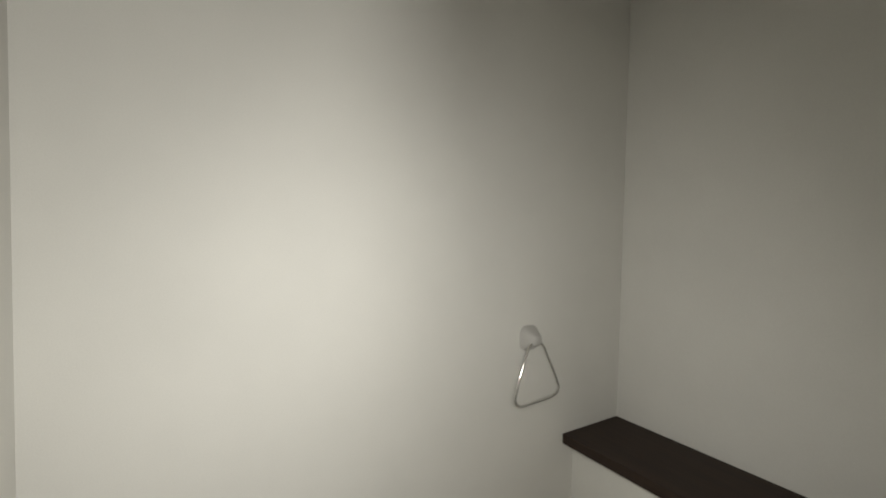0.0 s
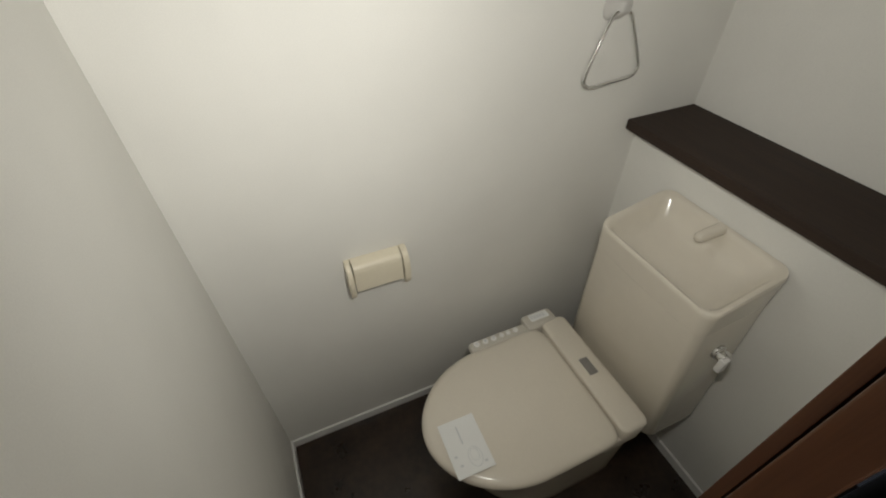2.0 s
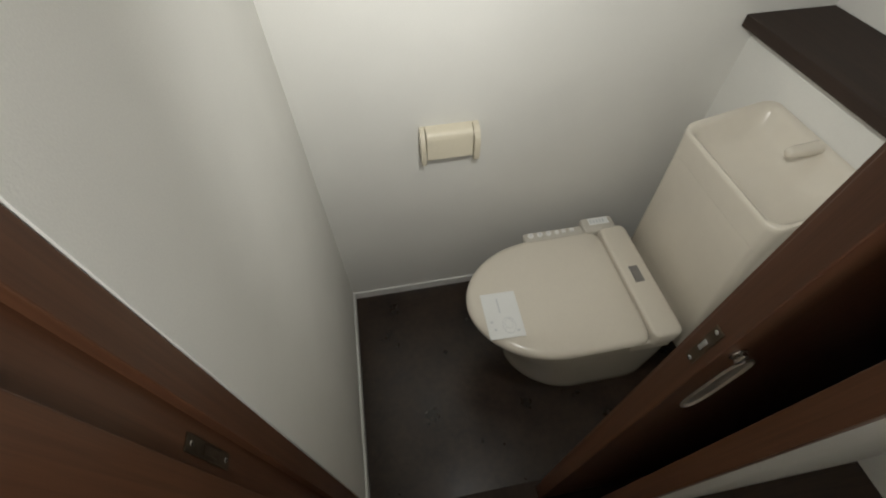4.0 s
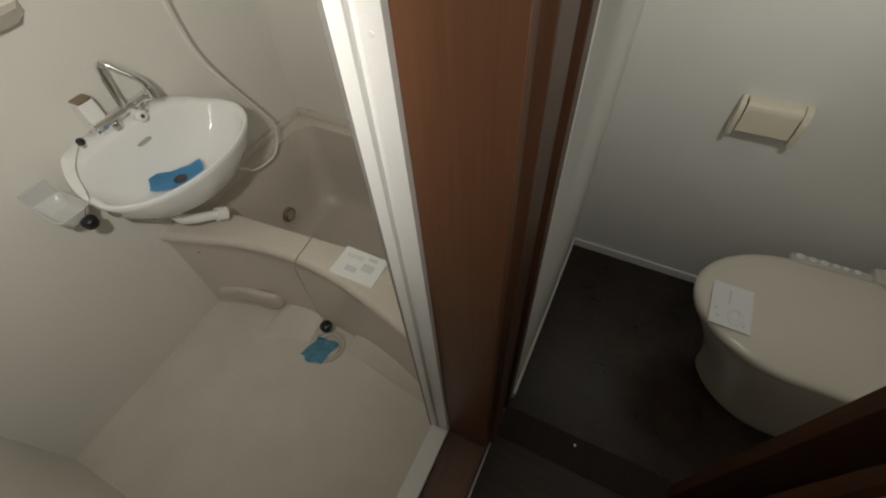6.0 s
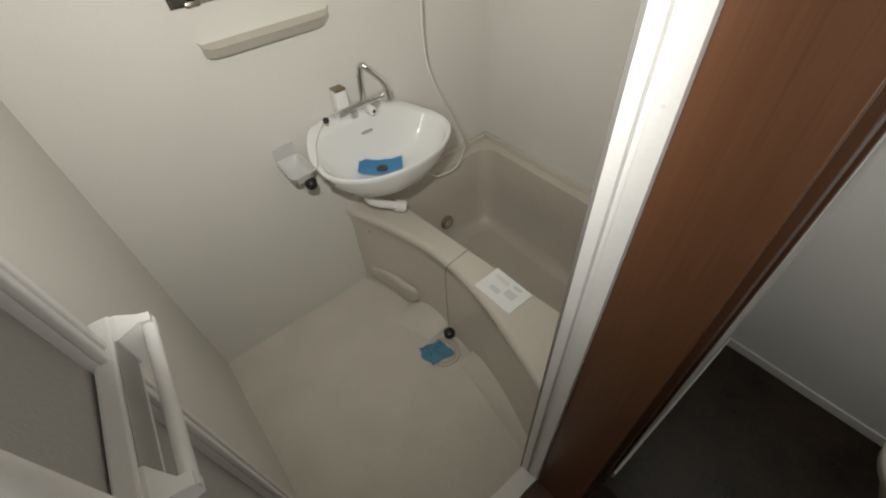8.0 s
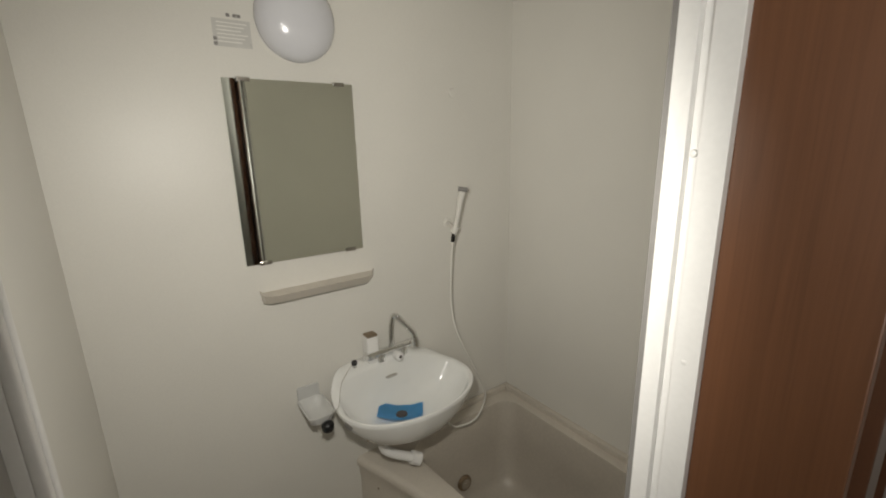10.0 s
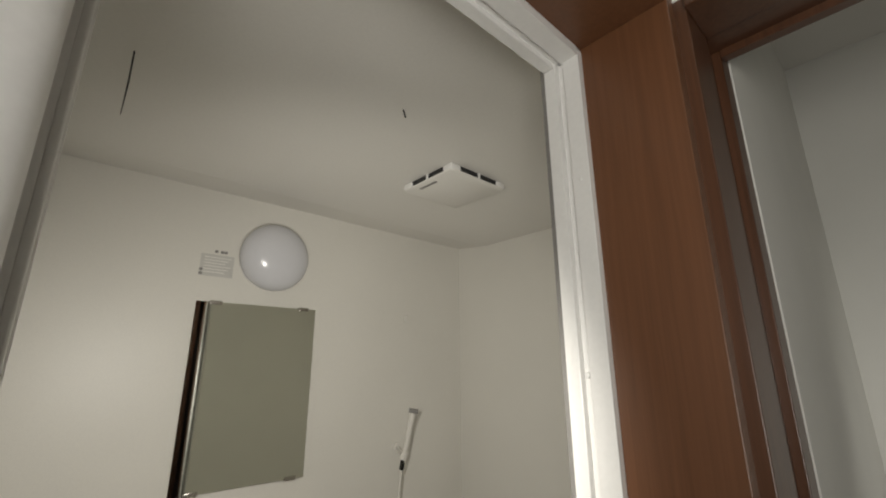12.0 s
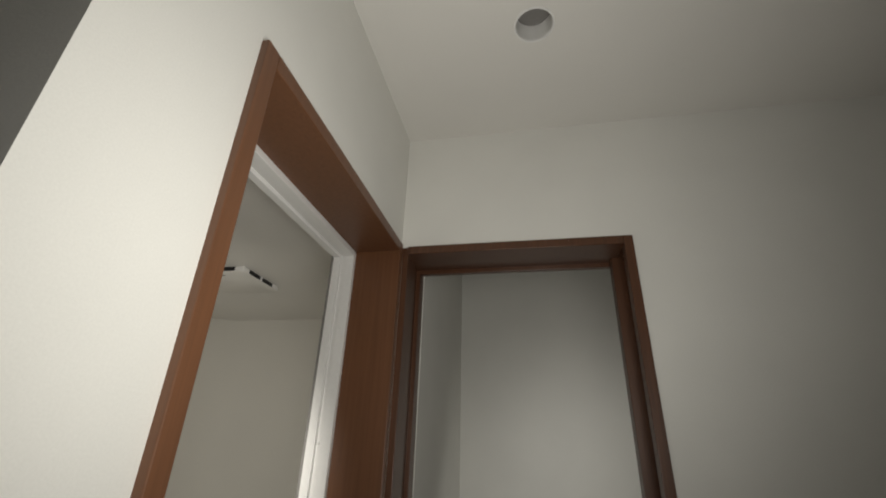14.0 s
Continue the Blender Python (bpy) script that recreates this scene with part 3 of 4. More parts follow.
part("trim_ring", loft([circ(0.0395, 0.004), circ(0.044, -0.0004), circ(0.0435, -0.0018), circ(0.040, -0.0022), circ(0.0385, 0.002)], cap=False), M_WHITEPL, downlight, "", 60)
part("can", loft([circ(0.0392, 0.0), circ(0.038, 0.045)], cap=False), M_WHITEPL, downlight, "white reflector can", 60)
part("lamp_face", loft([circ(0.0385, 0.046), circ(0.030, 0.041), circ(0.012, 0.039)]), M_GREYPL, downlight, "dull unlit lamp face", 60)

# ---------------------------------------------------------------- bathroom: things
def tub_front(x):
    """y of the tub's hollow front edge at x."""
    u = (x - BX0) / (FR0 - BX0)
    return 0.030 + 0.114 * math.sin(math.pi * min(1, max(0, u)) ** 0.92) ** 1.15


def tub_inner(x):
    u = (x - BX0) / (FR0 - BX0)
    return 0.200 + 0.072 * u


def bathtub():
    t = thing("bathtub", -0.72, 0.5, BZ0, "beige moulded bathtub with a curved-in front apron", "bathtub")
    def P(x, y, z):
        return (x + 0.72, y - 0.5, z - BZ0)
    n = 40
    xs = [BX0 + 0.001 + (FR0 - 0.002 - BX0) * k / (n - 1) for k in range(n)]
    RZ = 0.435
    bm = bmesh.new()
    rows = []
    for x in xs:
        yf, yi = tub_front(x), tub_inner(x)
        rows.append([bm.verts.new(P(x, *q)) for q in ((yf - 0.004, BZ0), (yf + 0.004, BZ0 + 0.03), (yf + 0.006, 0.34), (yf + 0.001, RZ - 0.045), (yf - 0.006, RZ - 0.034), (yf - 0.007, RZ - 0.016), (yf + 0.002, RZ - 0.003), (yf + 0.016, RZ), (yi - 0.02, RZ), (yi - 0.006, RZ - 0.003))])
    for a, b in zip(rows, rows[1:]):
        for k in range(len(a) - 1):
            bm.faces.new((a[k], a[k + 1], b[k + 1], b[k]))
    part("apron", bm, M_TUB, t, "smooth beige front apron and rim", 50)
    # basin of the tub: rings from rim down to the bottom
    def tubring(d, z):
        x0, x1 = BX0 + 0.07, FR0 - 0.06
        ya, yb, y1 = tub_inner(x0), tub_inner(x1), BY1 - 0.065
        out = []
        for (cx, cy, sx, sy, a0) in ((x1, y1, -1, -1, 0), (x0, y1, 1, -1, 90), (x0, ya, 1, 1, 180), (x1, yb, -1, 1, 270)):
            r = 0.075
            for k in range(7):
                a = radians(a0 + 15 * k)
                out.append(P(cx + sx * (r + d) + r * math.cos(a), cy + sy * (r + d * 0.8) + r * math.sin(a), z))
        return out
    part("basin", loft([tubring(0.0, RZ - 0.002), tubring(0.006, RZ - 0.02), tubring(0.02, 0.25), tubring(0.035, 0.09), tubring(0.06, 0.045), tubring(0.10, 0.035)][::1], cap=False), M_TUBSHADE, t, "beige inside of the tub, its colour darkened for shade", 60)
    bb = bmesh.new()
    bb.faces.new([bb.verts.new(v) for v in tubring(0.10, 0.035)])
    part("bottom", bb, M_TUBSHADE, t)
    # flat rim round the basin: back, both ends
    rim = bmesh.new()
    inner = [rim.verts.new(v) for v in tubring(0.0, RZ - 0.002)]
    outer = []
    for v in inner:
        x, y = v.co.x - 0.72, v.co.y + 0.5
        outer.append(rim.verts.new(P(min(FR0 - 0.001, max(BX0 + 0.001, BX0 + (x - BX0 - 0.07) * (FR0 - BX0) / (FR0 - 0.06 - BX0 - 0.07))), BY1 - 0.001 if y > 0.6 else tub_inner(x) - 0.012, RZ - 0.001)))
    for k in range(len(inner)):
        rim.faces.new((inner[k], inner[(k + 1) % len(inner)], outer[(k + 1) % len(inner)], outer[k]))
    part("rim", rim, M_TUB, t)
    part("wall_ledge", merge(box(BX0 + 0.722, FR0 + 0.718, 0.275, 0.299, RZ - BZ0 - 0.004, RZ - BZ0 + 0.022, 0.006), box(BX0 + 0.721, BX0 + 0.742, -0.30, 0.275, RZ - BZ0 - 0.004, RZ - BZ0 + 0.022, 0.006)), M_TUB, t)
    # moulded pad low on the apron
    pad = loft([[P(-1.065 + (0.130 - d) * math.copysign(abs(math.cos(a)) ** 0.5, math.cos(a)), tub_front(-1.065 + 0.10 * math.cos(a)) + 0.004 - h, 0.058 + (0.056 - d) * math.copysign(abs(math.sin(a)) ** 0.5, math.sin(a))) for a in [k * math.tau / 32 for k in range(32)]] for d, h in ((0, -0.006), (0.002, 0.010), (0.010, 0.017), (0.03, 0.019))])
    part("moulded_pad", pad, M_TUB, t, "shallow oval moulding", 50)
    for x, z in ((-1.150, 0.335), (-0.905, 0.395)):
        part("screw_cap", disc(P(x, tub_front(x) + 0.006, z), (0, -1, 0), 0.005, 0.002, 0.001, 12), M_RUST if x < -1 else M_WHITEPL, t)
    # circulation fitting on the end wall
    fit = part("fitting", disc(P(-1.138, 0.455, 0.150), (1, 0, 0.05), 0.034, 0.016, 0.007, 32), M_RUST, t, "round tarnished metal fitting")
    part("grille", disc(P(-1.123, 0.455, 0.151), (1, 0, 0.05), 0.024, 0.004, 0.002, 24), M_STEEL, fit)
    h = smooth_line([P(-0.56, 0.728, 0.34), P(-0.56, 0.700, 0.345), P(-0.53, 0.690, 0.345), P(-0.45, 0.690, 0.345), P(-0.42, 0.700, 0.345), P(-0.42, 0.728, 0.34)], 5)
    part("grab_handle", tube(h, 0.011, 12), M_WHITEPL, t, "white plastic grab handle", 60)
    return t


bathtub()


def skirt():
    """Moulded floor wedges between the tub's hollow foot and the flat floor."""
    t = thing("floor_moulding", -0.55, 0.08, BZ0, "raised beige floor wedges along the bathtub foot", "moulding")
    for x0, x1, y0, y1, tall in ((-0.605, -0.195, 0.070, 0.012, 0.060), (-0.965, -0.765, -0.030, 0.035, 0.045)):
        bm = bmesh.new()
        rows = []
        for k in range(19):
            u = k / 18
            x = x0 + (x1 - x0) * u
            yf, yo = tub_front(x) + 0.004, y0 + (y1 - y0) * u
            h = tall * math.sin(math.pi * (0.04 + 0.92 * u)) ** 0.6
            rows.append([bm.verts.new((x + 0.55, yf + (yo - yf) * q - 0.08, h * z)) for q, z in ((0, 1.0), (0.12, 0.98), (0.5, 0.62), (0.88, 0.22), (0.97, 0.12), (1.0, 0.0))])
        for a, b in zip(rows, rows[1:]):
            for k in range(len(a) - 1):
                bm.faces.new((a[k], a[k + 1], b[k + 1], b[k]))
        part("wedge", bm, M_BATHFLOOR, t, "", 40)


skirt()

drain = thing("floor_drain", -0.684, 0.055, BZ0, "round beige floor drain with raised rings", "drain")
for r in (0.062, 0.048):
    part("ring", tube([(r * math.cos(k * math.tau / 36), r * math.sin(k * math.tau / 36), 0.003) for k in range(36)], 0.004, 8, True), M_TUB, drain, "", 60)
part("cover", disc((0, 0, 0), (0, 0, 1), 0.044, 0.005, 0.003, 28), M_TUB, drain)
tape = thing("blue_tape_patch", -0.706, 0.026, BZ0 + 0.006, "crumpled patch of blue tape over the floor drain", "tape")
tb = bmesh.new()
G = 9
grid = []
for i in range(G):
    for j in range(G):
        u, v = i / (G - 1) - 0.5, j / (G - 1) - 0.5
        w = noise.noise((u * 5, v * 5, 3.1))
        e = noise.noise((u * 3 + 7, v * 3, 0.4)) * 0.012
        grid.append(tb.verts.new((u * 0.090 + v * 0.02 + e * 1.6, v * 0.098 - u * 0.012 + e * 1.6, 0.006 + 0.009 * w + 0.008 * (0.5 - abs(u) - abs(v) * 0.6))))
for i in range(G - 1):
    for j in range(G - 1):
        tb.faces.new((grid[i * G + j], grid[(i + 1) * G + j], grid[(i + 1) * G + j + 1], grid[i * G + j + 1]))
bmesh.ops.solidify(tb, geom=tb.faces[:], thickness=0.0012)
part("film", tb, M_TEAL, tape, "", 25)

stopper = thing("tub_stopper", -0.70, 0.098, 0.06, "black rubber bath plug hanging on a ball chain", "plug")
part("plug", loft([circ(r, z) for r, z in ((0.017, -0.006), (0.022, 0.0), (0.023, 0.016), (0.018, 0.023), (0.007, 0.026), (0.004, 0.032))]), M_BLACK, stopper, "", 40)
chain = [(0.0, 0.0, 0.030), (-0.006, 0.004, 0.12), (-0.014, 0.010, 0.25), (-0.020, 0.018, 0.352), (-0.024, 0.036, 0.3765), (-0.030, 0.100, 0.3770), (-0.034, 0.155, 0.3775)]
cl = smooth_line(chain, 10)
part("chain", tube(cl, [0.0017 if k % 2 else 0.0009 for k in range(len(cl))], 6), M_STEEL, stopper, "tarnished ball chain", 60)

slip = thing("rim_notice", -0.523, 0.198, 0.4370, "white printed notice sheet lying over the tub rim", "paper")
part("sheet", box(-0.078, 0.078, -0.052, 0.052, 0.0, 0.0012), M_LABEL, slip)
fold = box(-0.077, 0.077, -0.0006, 0.0006, -0.030, 0.0005)
for v in fold.verts:
    v.co.y += -0.053 + 0.5 * v.co.z
part("folded_edge", fold, M_LABEL, slip)
for x, y, w, h in ((-0.03, 0.03, 0.03, 0.002), (-0.03, 0.022, 0.03, 0.002), (0.03, 0.0, 0.02, 0.014), (0.03, 0.034, 0.016, 0.006), (-0.02, -0.02, 0.02, 0.010)):
    part("print", box(x - w, x + w, y - h, y + h, 0.0012, 0.0016), M_INK, slip)


def washbasin():
    cx, cy, RZ = -1.072, 0.165, 0.745
    t = thing("washbasin", cx, cy, 0.56, "small white ceramic wall-hung washbasin", "washbasin")
    def R(f, fb, g, z, w, n=64):
        """One ring of the bowl; the back half rises by w towards the tap deck."""
        out = []
        for k in range(n):
            a = k * math.tau / n
            c, q = math.cos(a), math.sin(a)
            x = 0.175 * c * f if c > 0 else -0.170 * abs(c) ** 0.55 * fb
            y = 0.250 * math.copysign(abs(q) ** (0.95 if c > 0 else 0.80), q) * g
            rise = 0.072 * w * min(1, max(0, -c) * 1.5) ** 1.3 * min(1, max(0, (0.235 - y) / 0.17)) ** 0.8
            out.append((max(-0.1625, x), y, z + rise - 0.56))
        return out
    rings = [R(0.25, 0.40, 0.22, 0.588, 0), R(0.45, 0.62, 0.42, 0.598, 0), R(0.72, 0.86, 0.70, 0.638, 0.1), R(0.90, 0.97, 0.90, 0.692, 0.5), R(0.985, 1.0, 0.985, 0.735, 0.9), R(1.0, 1.0, 1.0, RZ, 1), R(0.99, 1.0, 0.99, RZ + 0.007, 1), R(0.955, 0.98, 0.965, RZ + 0.008, 1), R(0.93, 0.66, 0.93, RZ + 0.004, 0.97), R(0.905, 0.61, 0.905, RZ - 0.006, 0.86), R(0.84, 0.56, 0.84, RZ - 0.038, 0.42), R(0.68, 0.47, 0.68, RZ - 0.082, 0.10), R(0.42, 0.30, 0.42, RZ - 0.108, 0), R(0.12, 0.10, 0.12, RZ - 0.115, 0)]
    part("bowl", loft(rings), M_CERAMIC, t, "glossy white oval bowl with a raised tap deck", 60)
    part("overflow_slot", loft([[(-0.098 + 0.010 * h + 0.006 * math.sin(a), -0.012 + (0.024 - 0.003 * h) * math.cos(a), 0.196 + (0.008 - 0.001 * h) * math.sin(a)) for a in [k * math.tau / 20 for k in range(20)]] for h in (0, 1)]), M_STEEL, t, "chrome overflow slot")
    # waste
    waste = part("waste_pipe", tube(smooth_line([(-0.005, -0.105, 0.045), (-0.005, -0.105, -0.002), (0.006, -0.078, -0.030), (0.018, -0.040, -0.052), (0.028, -0.012, -0.066)], 5), 0.016, 14), M_WHITEPL, t, "white plastic waste elbow", 60)
    part("waste_cap", tube([(0.026, -0.016, -0.064), (0.036, 0.012, -0.080)], 0.023, 18), M_WHITEPL, waste)
    part("waste_nut", tube([(-0.005, -0.105, 0.046), (-0.005, -0.105, 0.022)], 0.021, 12), M_CHROME, waste)
    part("inlet_nut", tube([(-0.02, -0.150, 0.062), (-0.02, -0.150, 0.040)], 0.010, 12), M_STEEL, t)
    part("side_cap", disc((0.035, -0.236, 0.168), (0.3, -1, -0.2), 0.016, 0.006, 0.003, 20), M_GREYPL, t, "grey plastic cap")
    return t


washbasin()

film_patch = thing("blue_film", -1.080, 0.134, 0.648, "blue plastic film lying over the basin drain", "film")
film_patch.rotation_euler = (0, 0, radians(-34))
fb = bmesh.new()
gr = []
for i in range(7):
    row = []
    for j in range(11):
        u, v = i / 6 - 0.5, j / 10 - 0.5
        row.append(fb.verts.new((u * 0.085 + 0.012 * v, v * 0.155, 0.006 + 0.055 * v * v + 0.03 * u * u + 0.003 * noise.noise((u * 6, v * 6, 1.0)))))
    gr.append(row)
for i in range(6):
    for j in range(10):
        fb.faces.new((gr[i][j], gr[i + 1][j], gr[i + 1][j + 1], gr[i][j + 1]))
bmesh.ops.solidify(fb, geom=fb.faces[:], thickness=0.0012)
part("film", fb, M_BLUE, film_patch, "", 60)
part("blot", disc((0.002, 0.004, 0.0075), (0, 0, 1), 0.020, 0.0025, 0.001, 20), M_DARKINK, film_patch, "dark drain showing through")


def faucet():
    t = thing("mixer_tap", -1.190, 0.172, 0.772, "chrome two-handle mixer tap with a bent swivel spout", "tap")
    part("base", disc((0, 0.045, 0.044), (0, 0, 1), 0.017, 0.024, 0.003, 20), M_CHROME, t, "", 60)
    part("body", tube([(0, -0.075, 0.075), (0, 0.075, 0.075)], 0.014, 16), M_CHROME, t, "", 60)
    part("base", disc((0, -0.045, 0.044), (0, 0, 1), 0.017, 0.024, 0.003, 20), M_CHROME, t, "", 60)
    part("spout", tube(smooth_line([(0, 0.0, 0.08), (0.0, 0.003, 0.14), (0.001, 0.008, 0.188), (0.005, 0.012, 0.199), (0.014, 0.020, 0.199), (0.034, 0.040, 0.172), (0.052, 0.057, 0.146), (0.058, 0.062, 0.130), (0.059, 0.063, 0.098)], 6), 0.0098, 14), M_CHROME, t, "tall sharply bent chrome spout", 60)
    part("aerator", tube([(0.059, 0.063, 0.122), (0.059, 0.063, 0.090)], 0.0135, 16), M_CHROME, t, "", 40)
    for y in (-0.075, 0.075):
        part("handle", merge(tube([(0, y * 0.9, 0.075), (0, y * 1.32, 0.075)], 0.017, 8), tube([(-0.022, y * 1.2, 0.075), (0.022, y * 1.2, 0.075)], 0.007, 10)), M_CHROME, t, "chrome cross handle", 40)
    part("divert_knob", disc((0.012, 0.012, 0.052), (1, 0, 0.1), 0.016, 0.03, 0.006, 20), M_WHITEPL, t, "white diverter knob", 50)
    part("knob_mark", disc((0.042, 0.012, 0.055), (1, 0, 0.1), 0.006, 0.002, 0.001, 12), M_DARKINK, t)
    return t


faucet()
cup = thing("tap_cover", -1.205, 0.098, 0.812, "white plastic cover box behind the tap handle", "cover")
part("box", loft([rounded(0, 0, hx, 0.022, 0.007, z) for z, hx in ((0.0, 0.019), (0.010, 0.022), (0.100, 0.022), (0.106, 0.019))]), M_WHITEPL, cup, "", 50)
part("top_band", loft([rounded(0.002, 0, 0.0205, 0.0205, 0.006, z) for z in (0.104, 0.108)]), M_RUST, cup, "brown stained top edge")

tray = thing("soap_tray", -1.165, -0.125, 0.715, "clear plastic soap dish on the wall beside the basin", "soap dish")
part("dish", loft([rounded(0, 0, hx, hy, r, z) for hx, hy, r, z in ((0.040, 0.022, 0.012, 0.0), (0.058, 0.034, 0.018, 0.006), (0.066, 0.042, 0.020, 0.030), (0.067, 0.043, 0.020, 0.034), (0.063, 0.039, 0.018, 0.034), (0.054, 0.030, 0.016, 0.010), (0.036, 0.018, 0.010, 0.004))]), M_CLEAR, tray, "", 50)
part("wall_plate", box(-0.070, -0.064, -0.036, 0.036, 0.010, 0.078, 0.002), M_CLEAR, tray)

plug2 = thing("basin_plug", -1.10, -0.115, 0.70, "black rubber basin plug hanging on a short chain", "plug")
part("plug", loft([circ(r * 0.85, z) for r, z in ((0.017, -0.006), (0.022, 0.0), (0.023, 0.016), (0.018, 0.023), (0.005, 0.027))]), M_BLACK, plug2, "", 40)
part("chain", tube(smooth_line([(0, 0, 0.025), (0.004, 0.018, 0.052), (0.0, 0.040, 0.062), (-0.045, 0.075, 0.112), (-0.092, 0.138, 0.138)], 8), 0.0009, 6), M_STEEL, plug2)
clip = thing("chain_holder", -1.195, 0.028, 0.820, "small black and chrome chain holder on the basin deck", "chain holder")
part("post", disc((0, 0, 0), (0, 0, 1), 0.008, 0.014, 0.002, 16), M_CHROME, clip)
part("knob", disc((0, 0, 0.013), (0.3, 0, 1), 0.010, 0.012, 0.004, 16), M_BLACK, clip)


def mirror():
    y0, y1, z0, z1 = -0.260, 0.097, 1.230, 1.737
    t = thing("wall_mirror", BX0, (y0 + y1) / 2, z0, "frameless wall mirror held by small metal clips", "mirror")
    oy = (y0 + y1) / 2
    # the glass hangs about two degrees askew
    def askew(bm):
        for v in bm.verts:
            if v.co.x > 0.01:
                v.co.x += 0.034 * v.co.y
        return bm
    part("backing", askew(box(0, 0.014, y0 - oy + 0.004, y1 - oy - 0.004, 0.003, z1 - z0 - 0.003)), M_GREYPL, t, "grey backing board")
    part("glass", askew(box(0.0145, 0.0195, y0 - oy, y1 - oy, 0.0, z1 - z0)), M_MIRROR, t, "grey-green mirror glass")
    for y in (y0 - oy + 0.052, y1 - oy - 0.042):
        part("clip", box(0.006, 0.0225 + 0.034 * y, y - 0.017, y + 0.017, -0.004, 0.007, 0.0015), M_STEEL, t, "small metal mirror clip")
        part("clip", box(0.006, 0.0225 + 0.034 * y, y - 0.017, y + 0.017, z1 - z0 - 0.007, z1 - z0 + 0.004, 0.0015), M_STEEL, t, "small metal mirror clip")
    return t


mirror()

shelf = thing("bath_shelf", BX0, -0.045, 1.128, "small beige moulded wall shelf under the mirror", "shelf")
so = [(0, -0.185), (0.052, -0.185), (0.068, -0.172), (0.074, -0.150), (0.074, 0.120), (0.066, 0.145), (0.0, 0.185)]
part("tray", loft([[(x * f, y, z) for x, y in so] for z, f in ((-0.013, 0.58), (0.010, 0.97))]), M_TUB, shelf)
part("lip", loft([[(x, y, z) for x, y in ((0.0, -0.189), (0.054, -0.189), (0.072, -0.174), (0.078, -0.150), (0.078, 0.121), (0.069, 0.148), (0.0, 0.189), (0.0, 0.185), (0.066, 0.145), (0.074, 0.120), (0.074, -0.150), (0.068, -0.172), (0.052, -0.185), (0.0, -0.185))] for z in (0.017,)] + [[(x * 0.62, y * 0.96, -0.015) for x, y in ((0.0, -0.189), (0.054, -0.189), (0.072, -0.174), (0.078, -0.150), (0.078, 0.121), (0.069, 0.148), (0.0, 0.189), (0.0, 0.185), (0.066, 0.145), (0.074, 0.120), (0.074, -0.150), (0.068, -0.172), (0.052, -0.185), (0.0, -0.185))]]), M_TUB, shelf)

globe = thing("wall_lamp", BX0, -0.066, 1.886, "unlit round opal wall lamp", "lamp")
def gring(r, x, n=48):
    return [(x, r * math.cos(k * math.tau / n), r * math.sin(k * math.tau / n)) for k in range(n)]
part("base", loft([gring(0.091, 0.0), gring(0.091, 0.018), gring(0.086, 0.022)]), M_WHITEPL, globe, "white mounting base", 50)
part("globe", loft([gring(0.094, 0.014)] + [gring(0.106 * math.cos(radians(a)), 0.058 + 0.060 * math.sin(radians(a))) for a in (-38, -25, -10, 5, 20, 35, 50, 65, 78, 87)]), M_GLOBE, globe, "grey-white opal glass globe", 60)

tag = thing("wall_label", BX0, -0.216, 1.850, "pale printed caution label on the bathroom wall", "label")
part("film", box(0, 0.001, -0.046, 0.046, -0.036, 0.030), M_FILMLABEL, tag)
for k in range(6):
    part("print", box(0.001, 0.0013, -0.036, 0.038 - 0.008 * (k % 3), 0.020 - 0.009 * k, 0.0225 - 0.009 * k), M_BATHCEIL, tag)
for y, z in ((-0.006, 0.040), (0.010, 0.040), (0.020, 0.040), (-0.042, -0.018), (-0.042, -0.030)):
    part("mark", box(0.001, 0.0016, y - 0.0045, y + 0.0045, z - 0.004, z + 0.004), M_GREYPL, tag)
spot = thing("wall_plug", BX0, 0.50, 1.735, "small beige plastic cap on the wall", "cap")
part("cap", disc((0, 0, 0), (1, 0, 0), 0.016, 0.006, 0.003, 20), M_BATHWALL, spot)


